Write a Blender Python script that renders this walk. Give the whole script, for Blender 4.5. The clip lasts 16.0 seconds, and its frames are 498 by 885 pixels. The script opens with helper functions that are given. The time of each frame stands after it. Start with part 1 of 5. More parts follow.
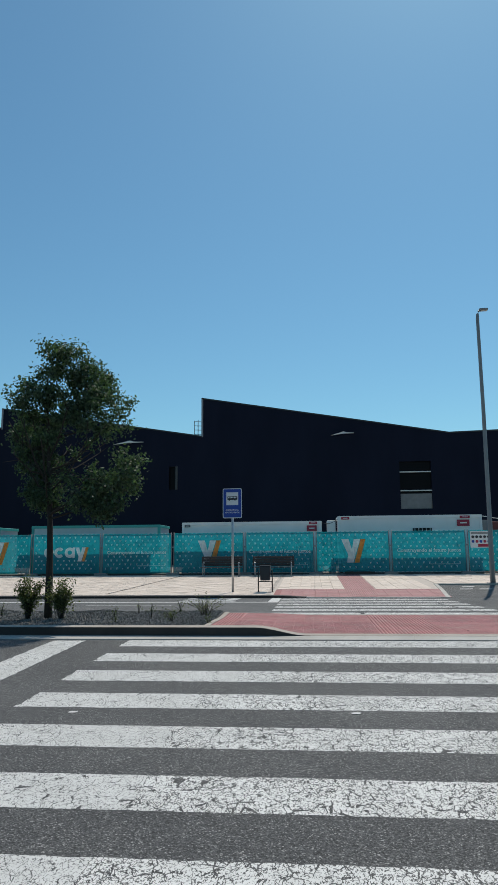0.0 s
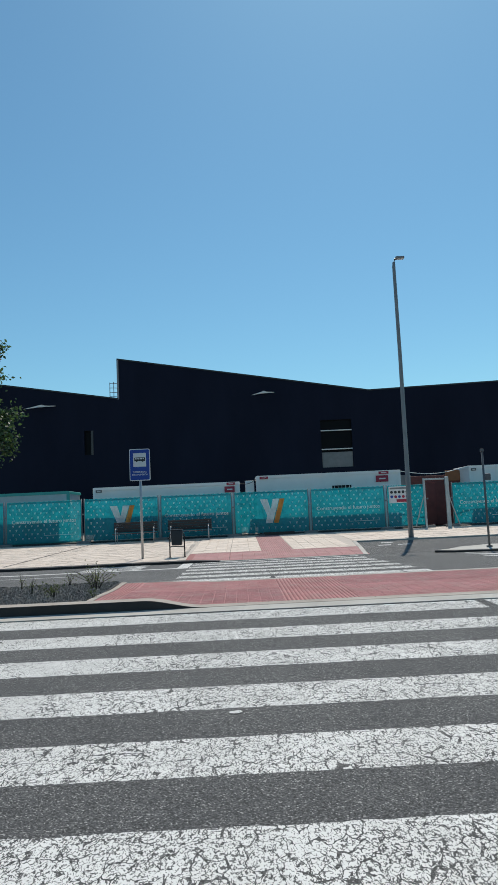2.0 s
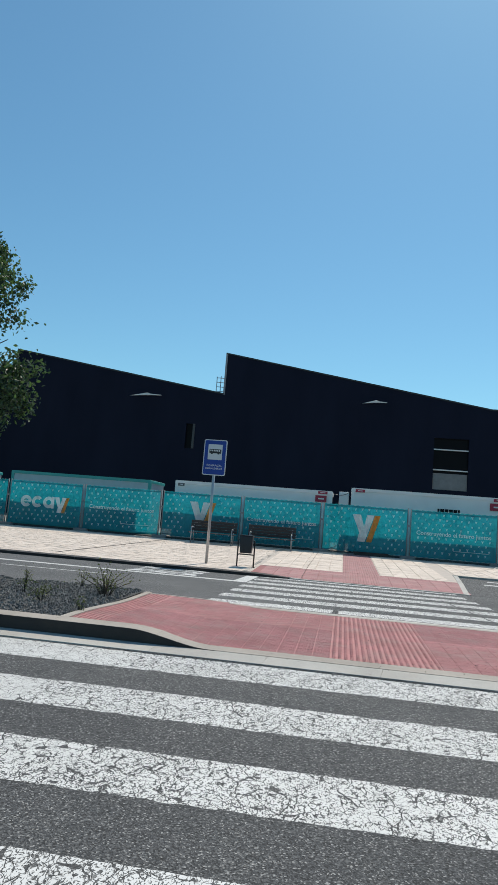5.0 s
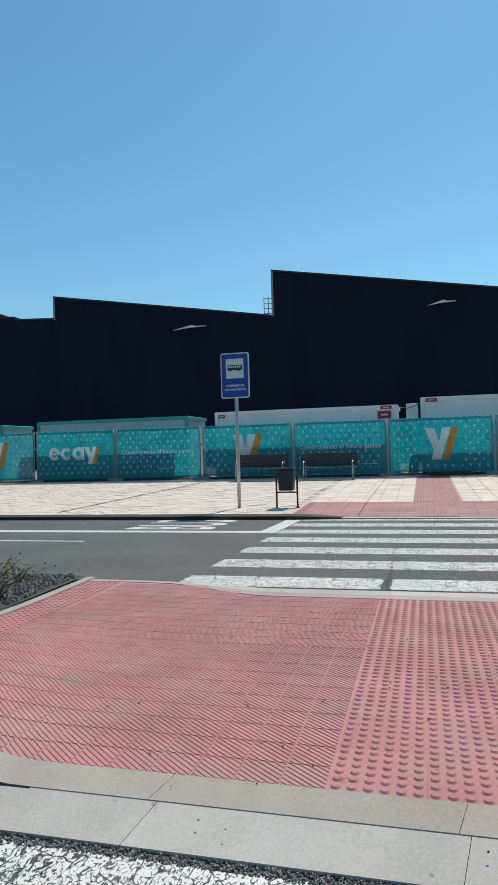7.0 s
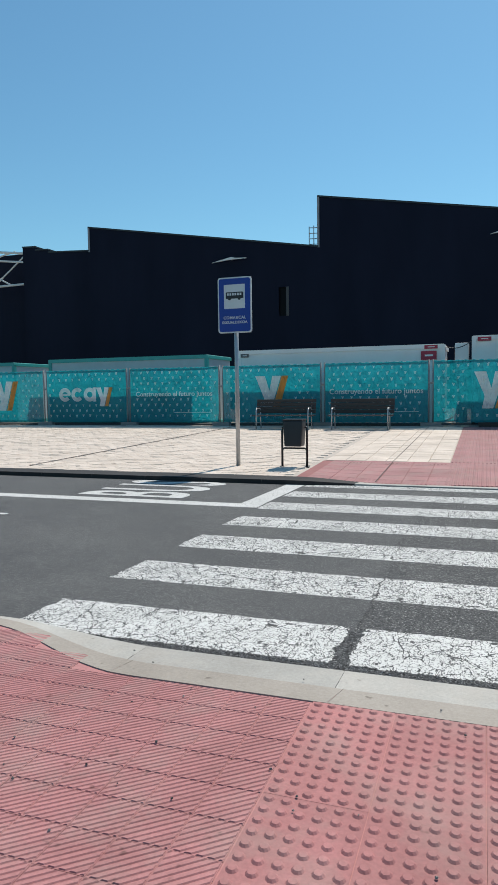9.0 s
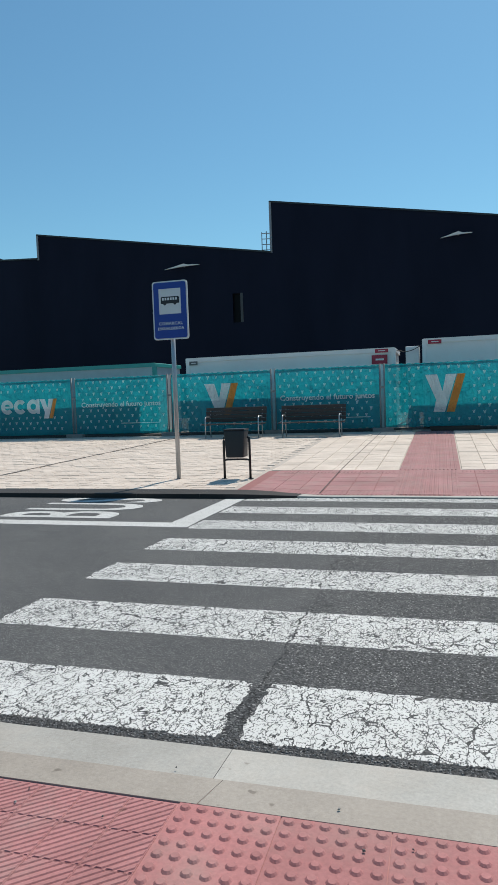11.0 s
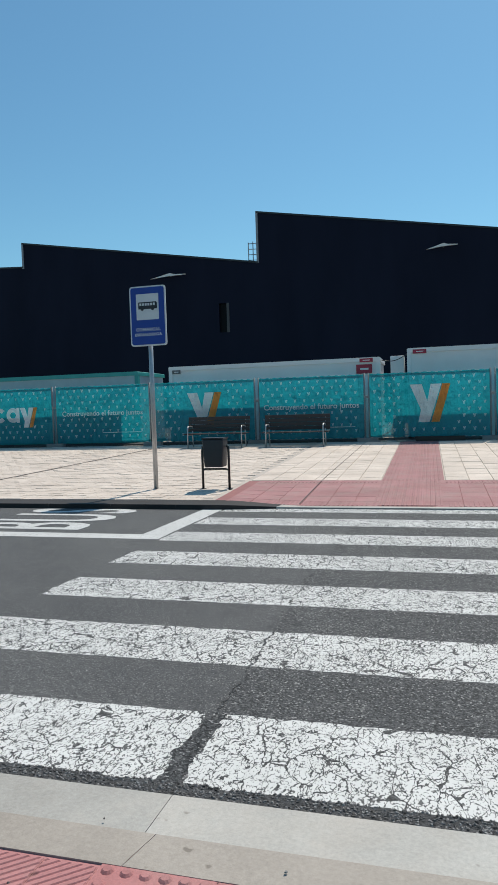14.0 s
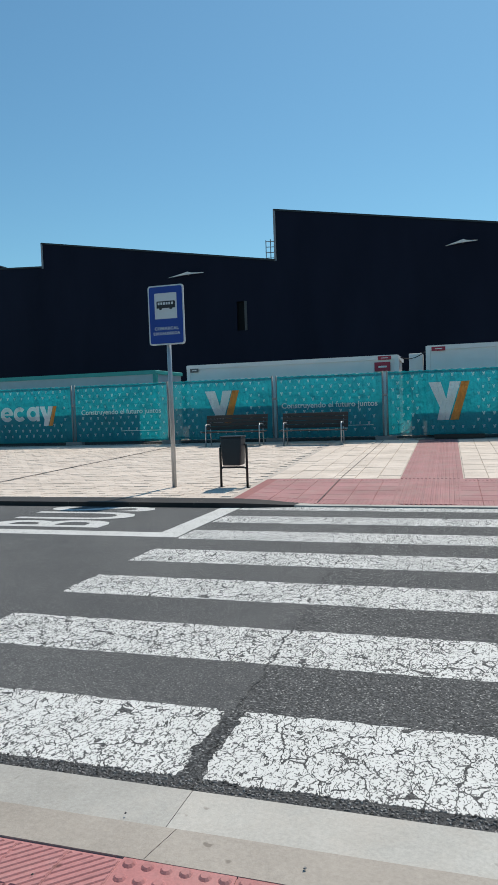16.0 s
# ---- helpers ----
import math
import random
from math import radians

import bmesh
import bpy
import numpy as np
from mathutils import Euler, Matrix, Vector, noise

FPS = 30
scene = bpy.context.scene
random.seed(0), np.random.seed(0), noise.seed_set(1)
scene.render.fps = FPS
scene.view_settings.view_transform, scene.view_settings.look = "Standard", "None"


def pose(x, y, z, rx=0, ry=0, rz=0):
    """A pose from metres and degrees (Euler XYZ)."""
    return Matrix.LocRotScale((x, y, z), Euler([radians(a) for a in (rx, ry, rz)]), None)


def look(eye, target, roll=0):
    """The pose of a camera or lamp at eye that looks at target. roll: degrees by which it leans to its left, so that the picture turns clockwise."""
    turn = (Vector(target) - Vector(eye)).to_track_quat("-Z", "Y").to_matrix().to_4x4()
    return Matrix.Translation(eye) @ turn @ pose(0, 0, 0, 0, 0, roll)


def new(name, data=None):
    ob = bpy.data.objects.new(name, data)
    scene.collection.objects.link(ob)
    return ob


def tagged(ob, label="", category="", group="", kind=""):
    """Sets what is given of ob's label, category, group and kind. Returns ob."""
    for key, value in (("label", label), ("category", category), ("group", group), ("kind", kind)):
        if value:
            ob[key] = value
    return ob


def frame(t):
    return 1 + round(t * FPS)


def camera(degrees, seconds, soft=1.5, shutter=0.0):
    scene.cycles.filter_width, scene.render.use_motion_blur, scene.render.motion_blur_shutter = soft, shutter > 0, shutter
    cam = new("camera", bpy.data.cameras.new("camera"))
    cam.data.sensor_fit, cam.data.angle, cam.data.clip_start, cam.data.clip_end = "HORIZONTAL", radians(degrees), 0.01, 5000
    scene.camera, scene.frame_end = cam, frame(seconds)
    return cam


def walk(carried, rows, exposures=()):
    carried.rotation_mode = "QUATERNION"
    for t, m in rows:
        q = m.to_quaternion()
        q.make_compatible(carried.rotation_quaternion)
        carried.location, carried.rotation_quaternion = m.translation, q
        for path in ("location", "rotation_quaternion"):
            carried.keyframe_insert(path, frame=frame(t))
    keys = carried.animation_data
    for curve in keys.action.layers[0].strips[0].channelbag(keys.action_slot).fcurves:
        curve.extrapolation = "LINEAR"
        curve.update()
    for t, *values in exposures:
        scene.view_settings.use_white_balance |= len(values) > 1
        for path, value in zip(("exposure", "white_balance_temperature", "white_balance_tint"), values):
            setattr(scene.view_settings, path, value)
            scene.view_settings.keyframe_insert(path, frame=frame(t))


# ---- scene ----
cam = camera(40.60, 16.0)
EXPO = ((0, -0.38), (1.5, -0.27), (2.1, -0.27), (2.5, -0.36), (3, -0.18), (4, -0.17), (7, -0.12), (8, -0.04), (9, -0.1), (10, -0.2), (12.5, -0.2), (16, -0.2))
PATH = [
    (0.0, -1.166, -15.048, 1.359, 99.204, 0.467, 5.209),
    (0.5, -1.002, -14.554, 1.338, 100.858, 2.933, 6.768),
    (1.0, -0.844, -14.203, 1.339, 96.938, 4.161, 3.339),
    (1.5, -0.796, -13.805, 1.301, 95.460, 2.260, -1.839),
    (2.0, -0.702, -13.516, 1.306, 95.978, 2.625, -0.851),
    (2.5, -0.614, -13.178, 1.252, 89.781, 3.113, 1.473),
    (3.0, -0.549, -12.722, 1.200, 91.907, 2.567, -5.219),
    (3.5, -0.321, -12.423, 1.206, 95.547, 5.608, -1.061),
    (4.0, -0.259, -11.872, 1.199, 93.312, 3.223, 2.416),
    (4.2, -0.197, -11.718, 1.301, 96.870, -2.681, 5.081),
    (6.3, 0.147, -7.726, 1.326, 94.676, -1.993, 12.291),
    (6.5, 0.198, -7.289, 1.326, 92.944, -1.037, 13.049),
    (7.0, 0.317, -6.217, 1.303, 90.677, 1.636, 14.611),
    (7.5, 0.367, -5.310, 1.332, 85.850, 0.950, 19.950),
    (8.0, 0.485, -4.572, 1.356, 85.743, 3.192, 19.839),
    (8.5, 0.505, -3.790, 1.316, 88.870, 1.014, 23.435),
    (9.0, 0.628, -3.319, 1.409, 85.662, 0.806, 19.226),
    (9.5, 0.739, -2.866, 1.353, 81.726, 3.236, 18.634),
    (10.0, 0.817, -2.738, 1.396, 86.081, 2.846, 15.396),
    (10.2, 0.806, -2.685, 1.429, 85.377, 2.592, 16.079),
    (12.3, 0.864, -2.386, 1.426, 87.851, 0.999, 15.577),
    (12.5, 0.864, -2.302, 1.378, 87.639, 0.712, 15.882),
    (13.0, 0.879, -2.283, 1.383, 87.777, 0.661, 15.699),
    (13.5, 0.890, -2.269, 1.386, 86.774, 1.110, 15.243),
    (14.0, 0.891, -2.249, 1.374, 87.068, 1.824, 14.993),
    (14.5, 0.883, -2.249, 1.374, 85.860, 1.350, 15.353),
    (15.0, 0.891, -2.266, 1.382, 86.648, 1.830, 15.644),
    (15.5, 0.893, -2.272, 1.388, 86.863, 1.584, 16.066),
    (16.0, 0.893, -2.269, 1.383, 86.942, 1.954, 16.497),
]
walk(cam, [(t, pose(*r)) for t, *r in PATH], exposures=EXPO)

# ---- light ----
SUN_EL, SUN_AZ = radians(58), radians(17)      # azimuth from +y towards +x
world = bpy.data.worlds.new("sky")
scene.world = world
world.use_nodes = True
wn = world.node_tree
sky = wn.nodes.new("ShaderNodeTexSky")
sky.sky_type, sky.sun_disc = "NISHITA", False
sky.sun_elevation, sky.sun_rotation = SUN_EL, SUN_AZ
sky.air_density, sky.dust_density, sky.ozone_density = 1.1, 0.4, 2.5
cast = wn.nodes.new("ShaderNodeMix")          # clear maritime sky, slightly cyan
cast.data_type, cast.blend_type = "RGBA", "MULTIPLY"
cast.inputs[0].default_value, cast.inputs[7].default_value = 1.0, (0.645, 0.98, 0.99, 1)
wn.links.new(sky.outputs[0], cast.inputs[6])
wn.links.new(cast.outputs[2], wn.nodes["Background"].inputs[0])
wn.nodes["Background"].inputs[1].default_value = 0.128
sun = new("sun", bpy.data.lights.new("sun", "SUN"))
sun.data.energy, sun.data.angle, sun.data.color = 4.7, radians(0.53), (1.0, 0.925, 0.81)
sun.matrix_world = look((0, 0, 40), Vector((0, 0, 40)) - Vector((math.sin(SUN_AZ) * math.cos(SUN_EL), math.cos(SUN_AZ) * math.cos(SUN_EL), math.sin(SUN_EL))))


# ---- materials ----
def material(name):
    m = bpy.data.materials.new(name)
    m.use_nodes = True
    return m, m.node_tree, m.node_tree.nodes["Principled BSDF"]


def node(nt, kind, **values):
    n = nt.nodes.new(kind)
    for k, v in values.items():
        n.inputs[k].default_value = v
    return n


def coords(nt, scale=(1, 1, 1)):
    c = nt.nodes.new("ShaderNodeTexCoord")
    g = nt.nodes.new("ShaderNodeNewGeometry")
    m = nt.nodes.new("ShaderNodeMapping")
    m.inputs["Scale"].default_value = scale
    nt.links.new(g.outputs["Position"], m.inputs["Vector"])
    return m.outputs[0]


def ramp(nt, fac, stops):
    r = nt.nodes.new("ShaderNodeValToRGB")
    el = r.color_ramp.elements
    while len(el) < len(stops):
        el.new(0.5)
    for e, (p, c) in zip(el, stops):
        e.position, e.color = p, (*c, 1)
    nt.links.new(fac, r.inputs[0])
    return r.outputs[0]


def mix(nt, fac, a, b, mode="MIX"):
    n = nt.nodes.new("ShaderNodeMix")
    n.data_type, n.blend_type = "RGBA", mode
    for sock, val in ((n.inputs[0], fac), (n.inputs[6], a), (n.inputs[7], b)):
        if isinstance(val, (int, float)):
            sock.default_value = val
        elif isinstance(val, tuple):
            sock.default_value = (*val, 1)
        else:
            nt.links.new(val, sock)
    return n.outputs[2]


def noise_tex(nt, vec, scale, detail=4, rough=0.55):
    n = node(nt, "ShaderNodeTexNoise", Scale=scale, Detail=detail, Roughness=rough)
    nt.links.new(vec, n.inputs["Vector"])
    return n.outputs["Fac"]


def voronoi(nt, vec, scale, feature="F1", out="Distance"):
    n = node(nt, "ShaderNodeTexVoronoi", Scale=scale)
    n.feature = feature
    nt.links.new(vec, n.inputs["Vector"])
    return n.outputs[out]


def bump(nt, bsdf, height, strength, dist):
    b = node(nt, "ShaderNodeBump", Strength=strength, Distance=dist)
    nt.links.new(height, b.inputs["Height"])
    nt.links.new(b.outputs[0], bsdf.inputs["Normal"])


def calc(nt, op, a, b=0.0):
    n = nt.nodes.new("ShaderNodeMath")
    n.operation = op
    for sock, val in zip(n.inputs, (a, b)):
        if isinstance(val, (int, float)):
            sock.default_value = val
        else:
            nt.links.new(val, sock)
    return n.outputs[0]


def plain(name, color, rough=0.6, metal=0.0, var=0.12, scale=3.0, grain=60.0, relief=0.0):
    """A painted or solid surface with slow stains and a fine grain."""
    m, nt, b = material(name)
    v = coords(nt)
    slow, fine = noise_tex(nt, v, scale, 5), noise_tex(nt, v, grain, 3)
    t = calc(nt, "ADD", calc(nt, "MULTIPLY", slow, 0.7), calc(nt, "MULTIPLY", fine, 0.3))
    lo, hi = tuple(c * (1 - var) for c in color), tuple(min(1, c * (1 + var)) for c in color)
    nt.links.new(ramp(nt, t, [(0.3, lo), (0.7, hi)]), b.inputs["Base Color"])
    b.inputs["Roughness"].default_value, b.inputs["Metallic"].default_value = rough, metal
    if relief:
        bump(nt, b, fine, 0.5, relief)
    return m


def asphalt_nodes(nt, v, size=135, light=0.0):
    grain = voronoi(nt, v, size, out="Color")
    sep = nt.nodes.new("ShaderNodeSeparateColor")
    nt.links.new(grain, sep.inputs[0])
    stones = ramp(nt, sep.outputs[0], [(0.0, (0.014 + light,) * 3), (0.42, (0.050 + light, 0.051 + light, 0.054 + light)), (0.80, (0.102, 0.103, 0.105)), (0.93, (0.17, 0.17, 0.168)), (1.0, (0.42 - 4 * light, 0.41 - 4 * light, 0.40 - 4 * light))])
    slow = noise_tex(nt, v, 0.7, 6, 0.6)
    worn = noise_tex(nt, v, 6.0, 4)
    tone = ramp(nt, calc(nt, "ADD", calc(nt, "MULTIPLY", slow, 0.75), calc(nt, "MULTIPLY", worn, 0.25)), [(0.3, (0.62, 0.63, 0.65)), (0.7, (1.14, 1.14, 1.12))])
    return mix(nt, 1.0, stones, tone, "MULTIPLY"), sep.outputs[1]


def make_asphalt(name="asphalt", size=135, light=0.0, relief=0.004):
    m, nt, b = material(name)
    v = coords(nt)
    col, h = asphalt_nodes(nt, v, size, light)
    nt.links.new(col, b.inputs["Base Color"])
    b.inputs["Roughness"].default_value = 0.85
    bump(nt, b, calc(nt, "ADD", voronoi(nt, v, size), noise_tex(nt, v, 300, 2)), 0.6, relief)
    return m


def make_paint(name, cracks, tone=0.72, pitted=1.0):
    """Road paint, split by long cracks across the bar, pitted in patches, worn down to the asphalt."""
    m, nt, b = material(name)
    v = coords(nt)
    warp = node(nt, "ShaderNodeTexNoise", Scale=11.0, Detail=4.0)
    nt.links.new(v, warp.inputs["Vector"])
    add = nt.nodes.new("ShaderNodeVectorMath")
    add.operation = "MULTIPLY_ADD"
    add.inputs[1].default_value = (0.075, 0.075, 0.0)
    nt.links.new(warp.outputs["Color"], add.inputs[0])
    nt.links.new(coords(nt, (1.0, 0.62, 0.0)), add.inputs[2])
    w = add.outputs[0]
    big = voronoi(nt, w, 10.0, "DISTANCE_TO_EDGE")
    small = voronoi(nt, w, 26.0, "DISTANCE_TO_EDGE")
    where = noise_tex(nt, v, 2.3, 5, 0.6)
    lim_big = calc(nt, "MULTIPLY", ramp(nt, noise_tex(nt, v, 7.0, 3), [(0.40, (0.10,) * 3), (0.64, (1.0,) * 3)]), 0.040 * cracks)
    lim_small = calc(nt, "MULTIPLY", ramp(nt, noise_tex(nt, v, 19.0, 2), [(0.46, (0.0,) * 3), (0.62, (1.0,) * 3)]), 0.075 * cracks * pitted)
    flat = coords(nt, (1.0, 0.62, 0.0))
    worm = calc(nt, "ABSOLUTE", calc(nt, "SUBTRACT", noise_tex(nt, flat, 38.0, 1, 0.4), 0.5))
    tick = calc(nt, "LESS_THAN", worm, calc(nt, "MULTIPLY", ramp(nt, noise_tex(nt, flat, 60.0, 1, 0.4), [(0.43, (0.0,) * 3), (0.53, (1.0,) * 3)]), calc(nt, "MULTIPLY", ramp(nt, where, [(0.32, (0.35,) * 3), (0.58, (1.0,) * 3)]), 0.042 * pitted)))
    pits = calc(nt, "LESS_THAN", noise_tex(nt, flat, 110.0, 1, 0.4), ramp(nt, where, [(0.32, (0.25 + 0.07 * pitted,) * 3), (0.62, (0.28 + 0.115 * pitted,) * 3)]))
    chip = calc(nt, "MAXIMUM", tick, pits)
    bare = calc(nt, "MAXIMUM", calc(nt, "LESS_THAN", big, lim_big), calc(nt, "LESS_THAN", small, lim_small))
    bare = calc(nt, "MAXIMUM", bare, calc(nt, "MULTIPLY", chip, 0.92))
    white = ramp(nt, noise_tex(nt, v, 1.7, 6, 0.65), [(0.3, (tone * 0.86, tone * 0.86, tone * 0.835)), (0.65, (tone, tone, tone * 0.98))])
    under, h = asphalt_nodes(nt, v)
    nt.links.new(mix(nt, bare, white, mix(nt, 1.0, under, (0.8, 0.8, 0.8), "MULTIPLY")), b.inputs["Base Color"])
    b.inputs["Roughness"].default_value = 0.75
    bump(nt, b, calc(nt, "SUBTRACT", calc(nt, "MULTIPLY", noise_tex(nt, v, 120, 2), 0.4), bare), 0.6, 0.004)
    return m


def make_tile(name, base, var=0.1, grain_relief=0.002):
    """Pressed cement tile, each piece of its own tone, with dust and stains."""
    m, nt, b = material(name)
    v = coords(nt)
    info = nt.nodes.new("ShaderNodeObjectInfo")
    geo = nt.nodes.new("ShaderNodeNewGeometry")
    rnd = calc(nt, "FRACT", calc(nt, "ADD", info.outputs["Random"], geo.outputs["Random Per Island"]))
    lo, hi = tuple(c * (1 - var) for c in base), tuple(c * (1 + var) for c in base)
    col = ramp(nt, rnd, [(0.0, lo), (1.0, hi)])
    dirt = ramp(nt, noise_tex(nt, v, 1.3, 6, 0.62), [(0.3, (0.82, 0.80, 0.79)), (0.7, (1.12, 1.12, 1.13))])
    fine = ramp(nt, noise_tex(nt, v, 70, 4, 0.7), [(0.3, (0.86, 0.86, 0.86)), (0.7, (1.12, 1.12, 1.12))])
    spots = ramp(nt, noise_tex(nt, v, 14, 2), [(0.70, (1.0, 1.0, 1.0)), (0.76, (0.6, 0.58, 0.56))])
    col = mix(nt, 1.0, mix(nt, 1.0, mix(nt, 1.0, col, dirt, "MULTIPLY"), fine, "MULTIPLY"), spots, "MULTIPLY")
    dust = ramp(nt, noise_tex(nt, v, 2.3, 7, 0.7), [(0.46, (0.0,) * 3), (0.72, (0.42,) * 3)])
    grey = sum(base) / 3
    col = mix(nt, dust, col, (grey * 1.18 + 0.02, grey * 1.05 + 0.015, grey * 0.92 + 0.01))
    nt.links.new(col, b.inputs["Base Color"])
    b.inputs["Roughness"].default_value = 0.8
    bump(nt, b, noise_tex(nt, v, 160, 3), 0.5, grain_relief)
    return m


def make_tarp(name, color, holes=0.0):
    """Woven plastic netting: daylight from behind shines through it."""
    m, nt, b = material(name)
    v = coords(nt)
    tone = ramp(nt, noise_tex(nt, v, 0.8, 4), [(0.3, tuple(c * 0.86 for c in color)), (0.7, tuple(c * 1.1 for c in color))])
    nt.links.new(tone, b.inputs["Base Color"])
    b.inputs["Roughness"].default_value = 0.6
    tr = nt.nodes.new("ShaderNodeBsdfTranslucent")
    nt.links.new(tone, tr.inputs["Color"])
    tilted = node(nt, "ShaderNodeMapping", Rotation=(0, radians(32), 0), Scale=(1.0, 1.0, 0.28))
    nt.links.new(v, tilted.inputs["Vector"])
    fold = calc(nt, "ADD", noise_tex(nt, tilted.outputs[0], 3.2, 4, 0.6), calc(nt, "MULTIPLY", noise_tex(nt, v, 2.2, 5, 0.65), 0.8))
    bp = node(nt, "ShaderNodeBump", Strength=0.9, Distance=0.16)
    nt.links.new(fold, bp.inputs["Height"])
    nt.links.new(bp.outputs[0], b.inputs["Normal"])
    nt.links.new(bp.outputs[0], tr.inputs["Normal"])
    ms = nt.nodes.new("ShaderNodeMixShader")
    ms.inputs[0].default_value = 0.6
    nt.links.new(b.outputs[0], ms.inputs[1])
    nt.links.new(tr.outputs[0], ms.inputs[2])
    tp = nt.nodes.new("ShaderNodeBsdfTransparent")
    porous = nt.nodes.new("ShaderNodeMixShader")
    porous.inputs[0].default_value = holes
    nt.links.new(ms.outputs[0], porous.inputs[1])
    nt.links.new(tp.outputs[0], porous.inputs[2])
    nt.links.new(porous.outputs[0], nt.nodes["Material Output"].inputs["Surface"])
    return m


def make_leaf(name, dark, light):
    m, nt, b = material(name)
    g = nt.nodes.new("ShaderNodeNewGeometry")
    col = ramp(nt, g.outputs["Random Per Island"], [(0.0, dark), (0.7, light), (1.0, tuple(c * 1.25 for c in light))])
    nt.links.new(col, b.inputs["Base Color"])
    b.inputs["Roughness"].default_value = 0.45
    tr = nt.nodes.new("ShaderNodeBsdfTranslucent")
    nt.links.new(mix(nt, 1.0, col, (1.1, 1.25, 0.5), "MULTIPLY"), tr.inputs["Color"])
    ms = nt.nodes.new("ShaderNodeMixShader")
    ms.inputs[0].default_value = 0.45
    nt.links.new(b.outputs[0], ms.inputs[1])
    nt.links.new(tr.outputs[0], ms.inputs[2])
    nt.links.new(ms.outputs[0], nt.nodes["Material Output"].inputs["Surface"])
    return m


def make_cladding():
    """Near-black coated sheet cladding with faint upright seams."""
    m, nt, b = material("black_cladding")
    v = coords(nt)
    tone = ramp(nt, noise_tex(nt, coords(nt, (0.25, 1, 0.08)), 1.0, 5), [(0.3, (0.0080, 0.0102, 0.0218)), (0.7, (0.0130, 0.0162, 0.0325))])
    nt.links.new(tone, b.inputs["Base Color"])
    b.inputs["Roughness"].default_value = 0.55
    b.inputs["Specular IOR Level"].default_value = 0.06
    w = node(nt, "ShaderNodeTexWave", Scale=0.7)
    nt.links.new(v, w.inputs["Vector"])
    bump(nt, b, w.outputs["Fac"], 0.15, 0.02)
    return m


ASPHALT = make_asphalt()
ASPHALT_FINE = make_asphalt("fine_worn_asphalt", 190, 0.024, 0.0025)
PAINT, PAINT_WORN = make_paint("road_paint", 0.85, 0.65, 1.05), make_paint("crazed_road_paint", 0.9, 0.665, 1.05)
PAINT_THICK = make_paint("thick_cracked_road_paint", 0.72, 0.66, 0.85)
PAINT_SMOOTH = make_paint("smooth_repainted_road_paint", 0.55, 0.60, 0.6)
PAINT_THIN = make_paint("thin_road_paint", 0.1, 0.58, 0.2)
RED_TILE = make_tile("red_cement_tile", (0.450, 0.200, 0.197), 0.08)
RED_DOT = make_tile("red_dotted_tile", (0.410, 0.172, 0.168), 0.08)
RED_JOINT = plain("red_joint_mortar", (0.30, 0.13, 0.125), 0.9, relief=0.002)
CREAM_TILE = make_tile("cream_stone_paver", (0.63, 0.540, 0.462), 0.05, 0.004)
# deeper than RED_TILE: the shading among the ribs is put into this colour
RED_FAR = make_tile("rib_shaded_red_tile", (0.36, 0.172, 0.172), 0.08)
CREAM_JOINT = plain("sandy_joint", (0.48, 0.42, 0.37), 0.9, relief=0.003)
KERB = make_tile("pale_concrete_kerb", (0.405, 0.395, 0.365), 0.1)
KERB_TAN = make_tile("tan_concrete_kerb", (0.34, 0.305, 0.265), 0.06)
KERB_BLACK = make_tile("shade_black_granite", (0.022, 0.020, 0.021), 0.2)
# colour holds the shade on kerb faces turned from the sun
KERB_DARK = make_tile("shade_dark_granite", (0.030, 0.029, 0.029), 0.25)
GROUND = plain("dry_ground", (0.26, 0.23, 0.19), 0.95, var=0.25, scale=0.4, relief=0.01)
GRAVEL = make_tile("grey_gravel", (0.15, 0.148, 0.14), 0.6, 0.003)
SOIL = plain("dark_gravel_bed", (0.06, 0.06, 0.058), 0.95, var=0.4, scale=5, relief=0.02)
CLADDING = make_cladding()
FLASHING = plain("dark_flashing", (0.012, 0.014, 0.018), 0.4)
GALV = plain("galvanised_steel", (0.42, 0.43, 0.44), 0.45, 0.75, 0.15, 4)
FENCE_STEEL = plain("dull_fence_steel", (0.20, 0.215, 0.225), 0.6, 0.3, 0.2, 5)
GREY_POLE = plain("grey_painted_pole", (0.21, 0.22, 0.23), 0.5, 0.3, 0.12, 2)
DARK_POLE = plain("dark_grey_pole", (0.12, 0.125, 0.13), 0.5, 0.3)
BLACK_STEEL = plain("black_coated_steel", (0.013, 0.014, 0.017), 0.4, 0.2)
BLACK_WOOD = plain("dark_stained_slats", (0.018, 0.016, 0.018), 0.55, 0.0, 0.3, 8, relief=0.002)
SIGN_BLUE = plain("sign_blue", (0.006, 0.048, 0.30), 0.5, var=0.08)
SIGN_WHITE = plain("sign_white", (0.68, 0.68, 0.68), 0.45, var=0.05)
SIGN_BLACK = plain("sign_black", (0.02, 0.02, 0.025), 0.5)
SIGN_RED = plain("sign_red", (0.34, 0.015, 0.045), 0.45, var=0.08)
TARP = make_tarp("teal_netting", (0.005, 0.315, 0.385), 0.12)
TARP_WHITE = make_tarp("white_print", (0.88, 0.89, 0.90))
TARP_PALE = make_tarp("pale_print", (0.78, 0.90, 0.90))
TARP_ORANGE = make_tarp("orange_print", (0.85, 0.42, 0.11))
CABIN = plain("cabin_grey_white_sheet", (0.76, 0.75, 0.74), 0.5, var=0.06, scale=1.5)
CABIN_TEAL = plain("cabin_green_frame", (0.03, 0.30, 0.28), 0.45)
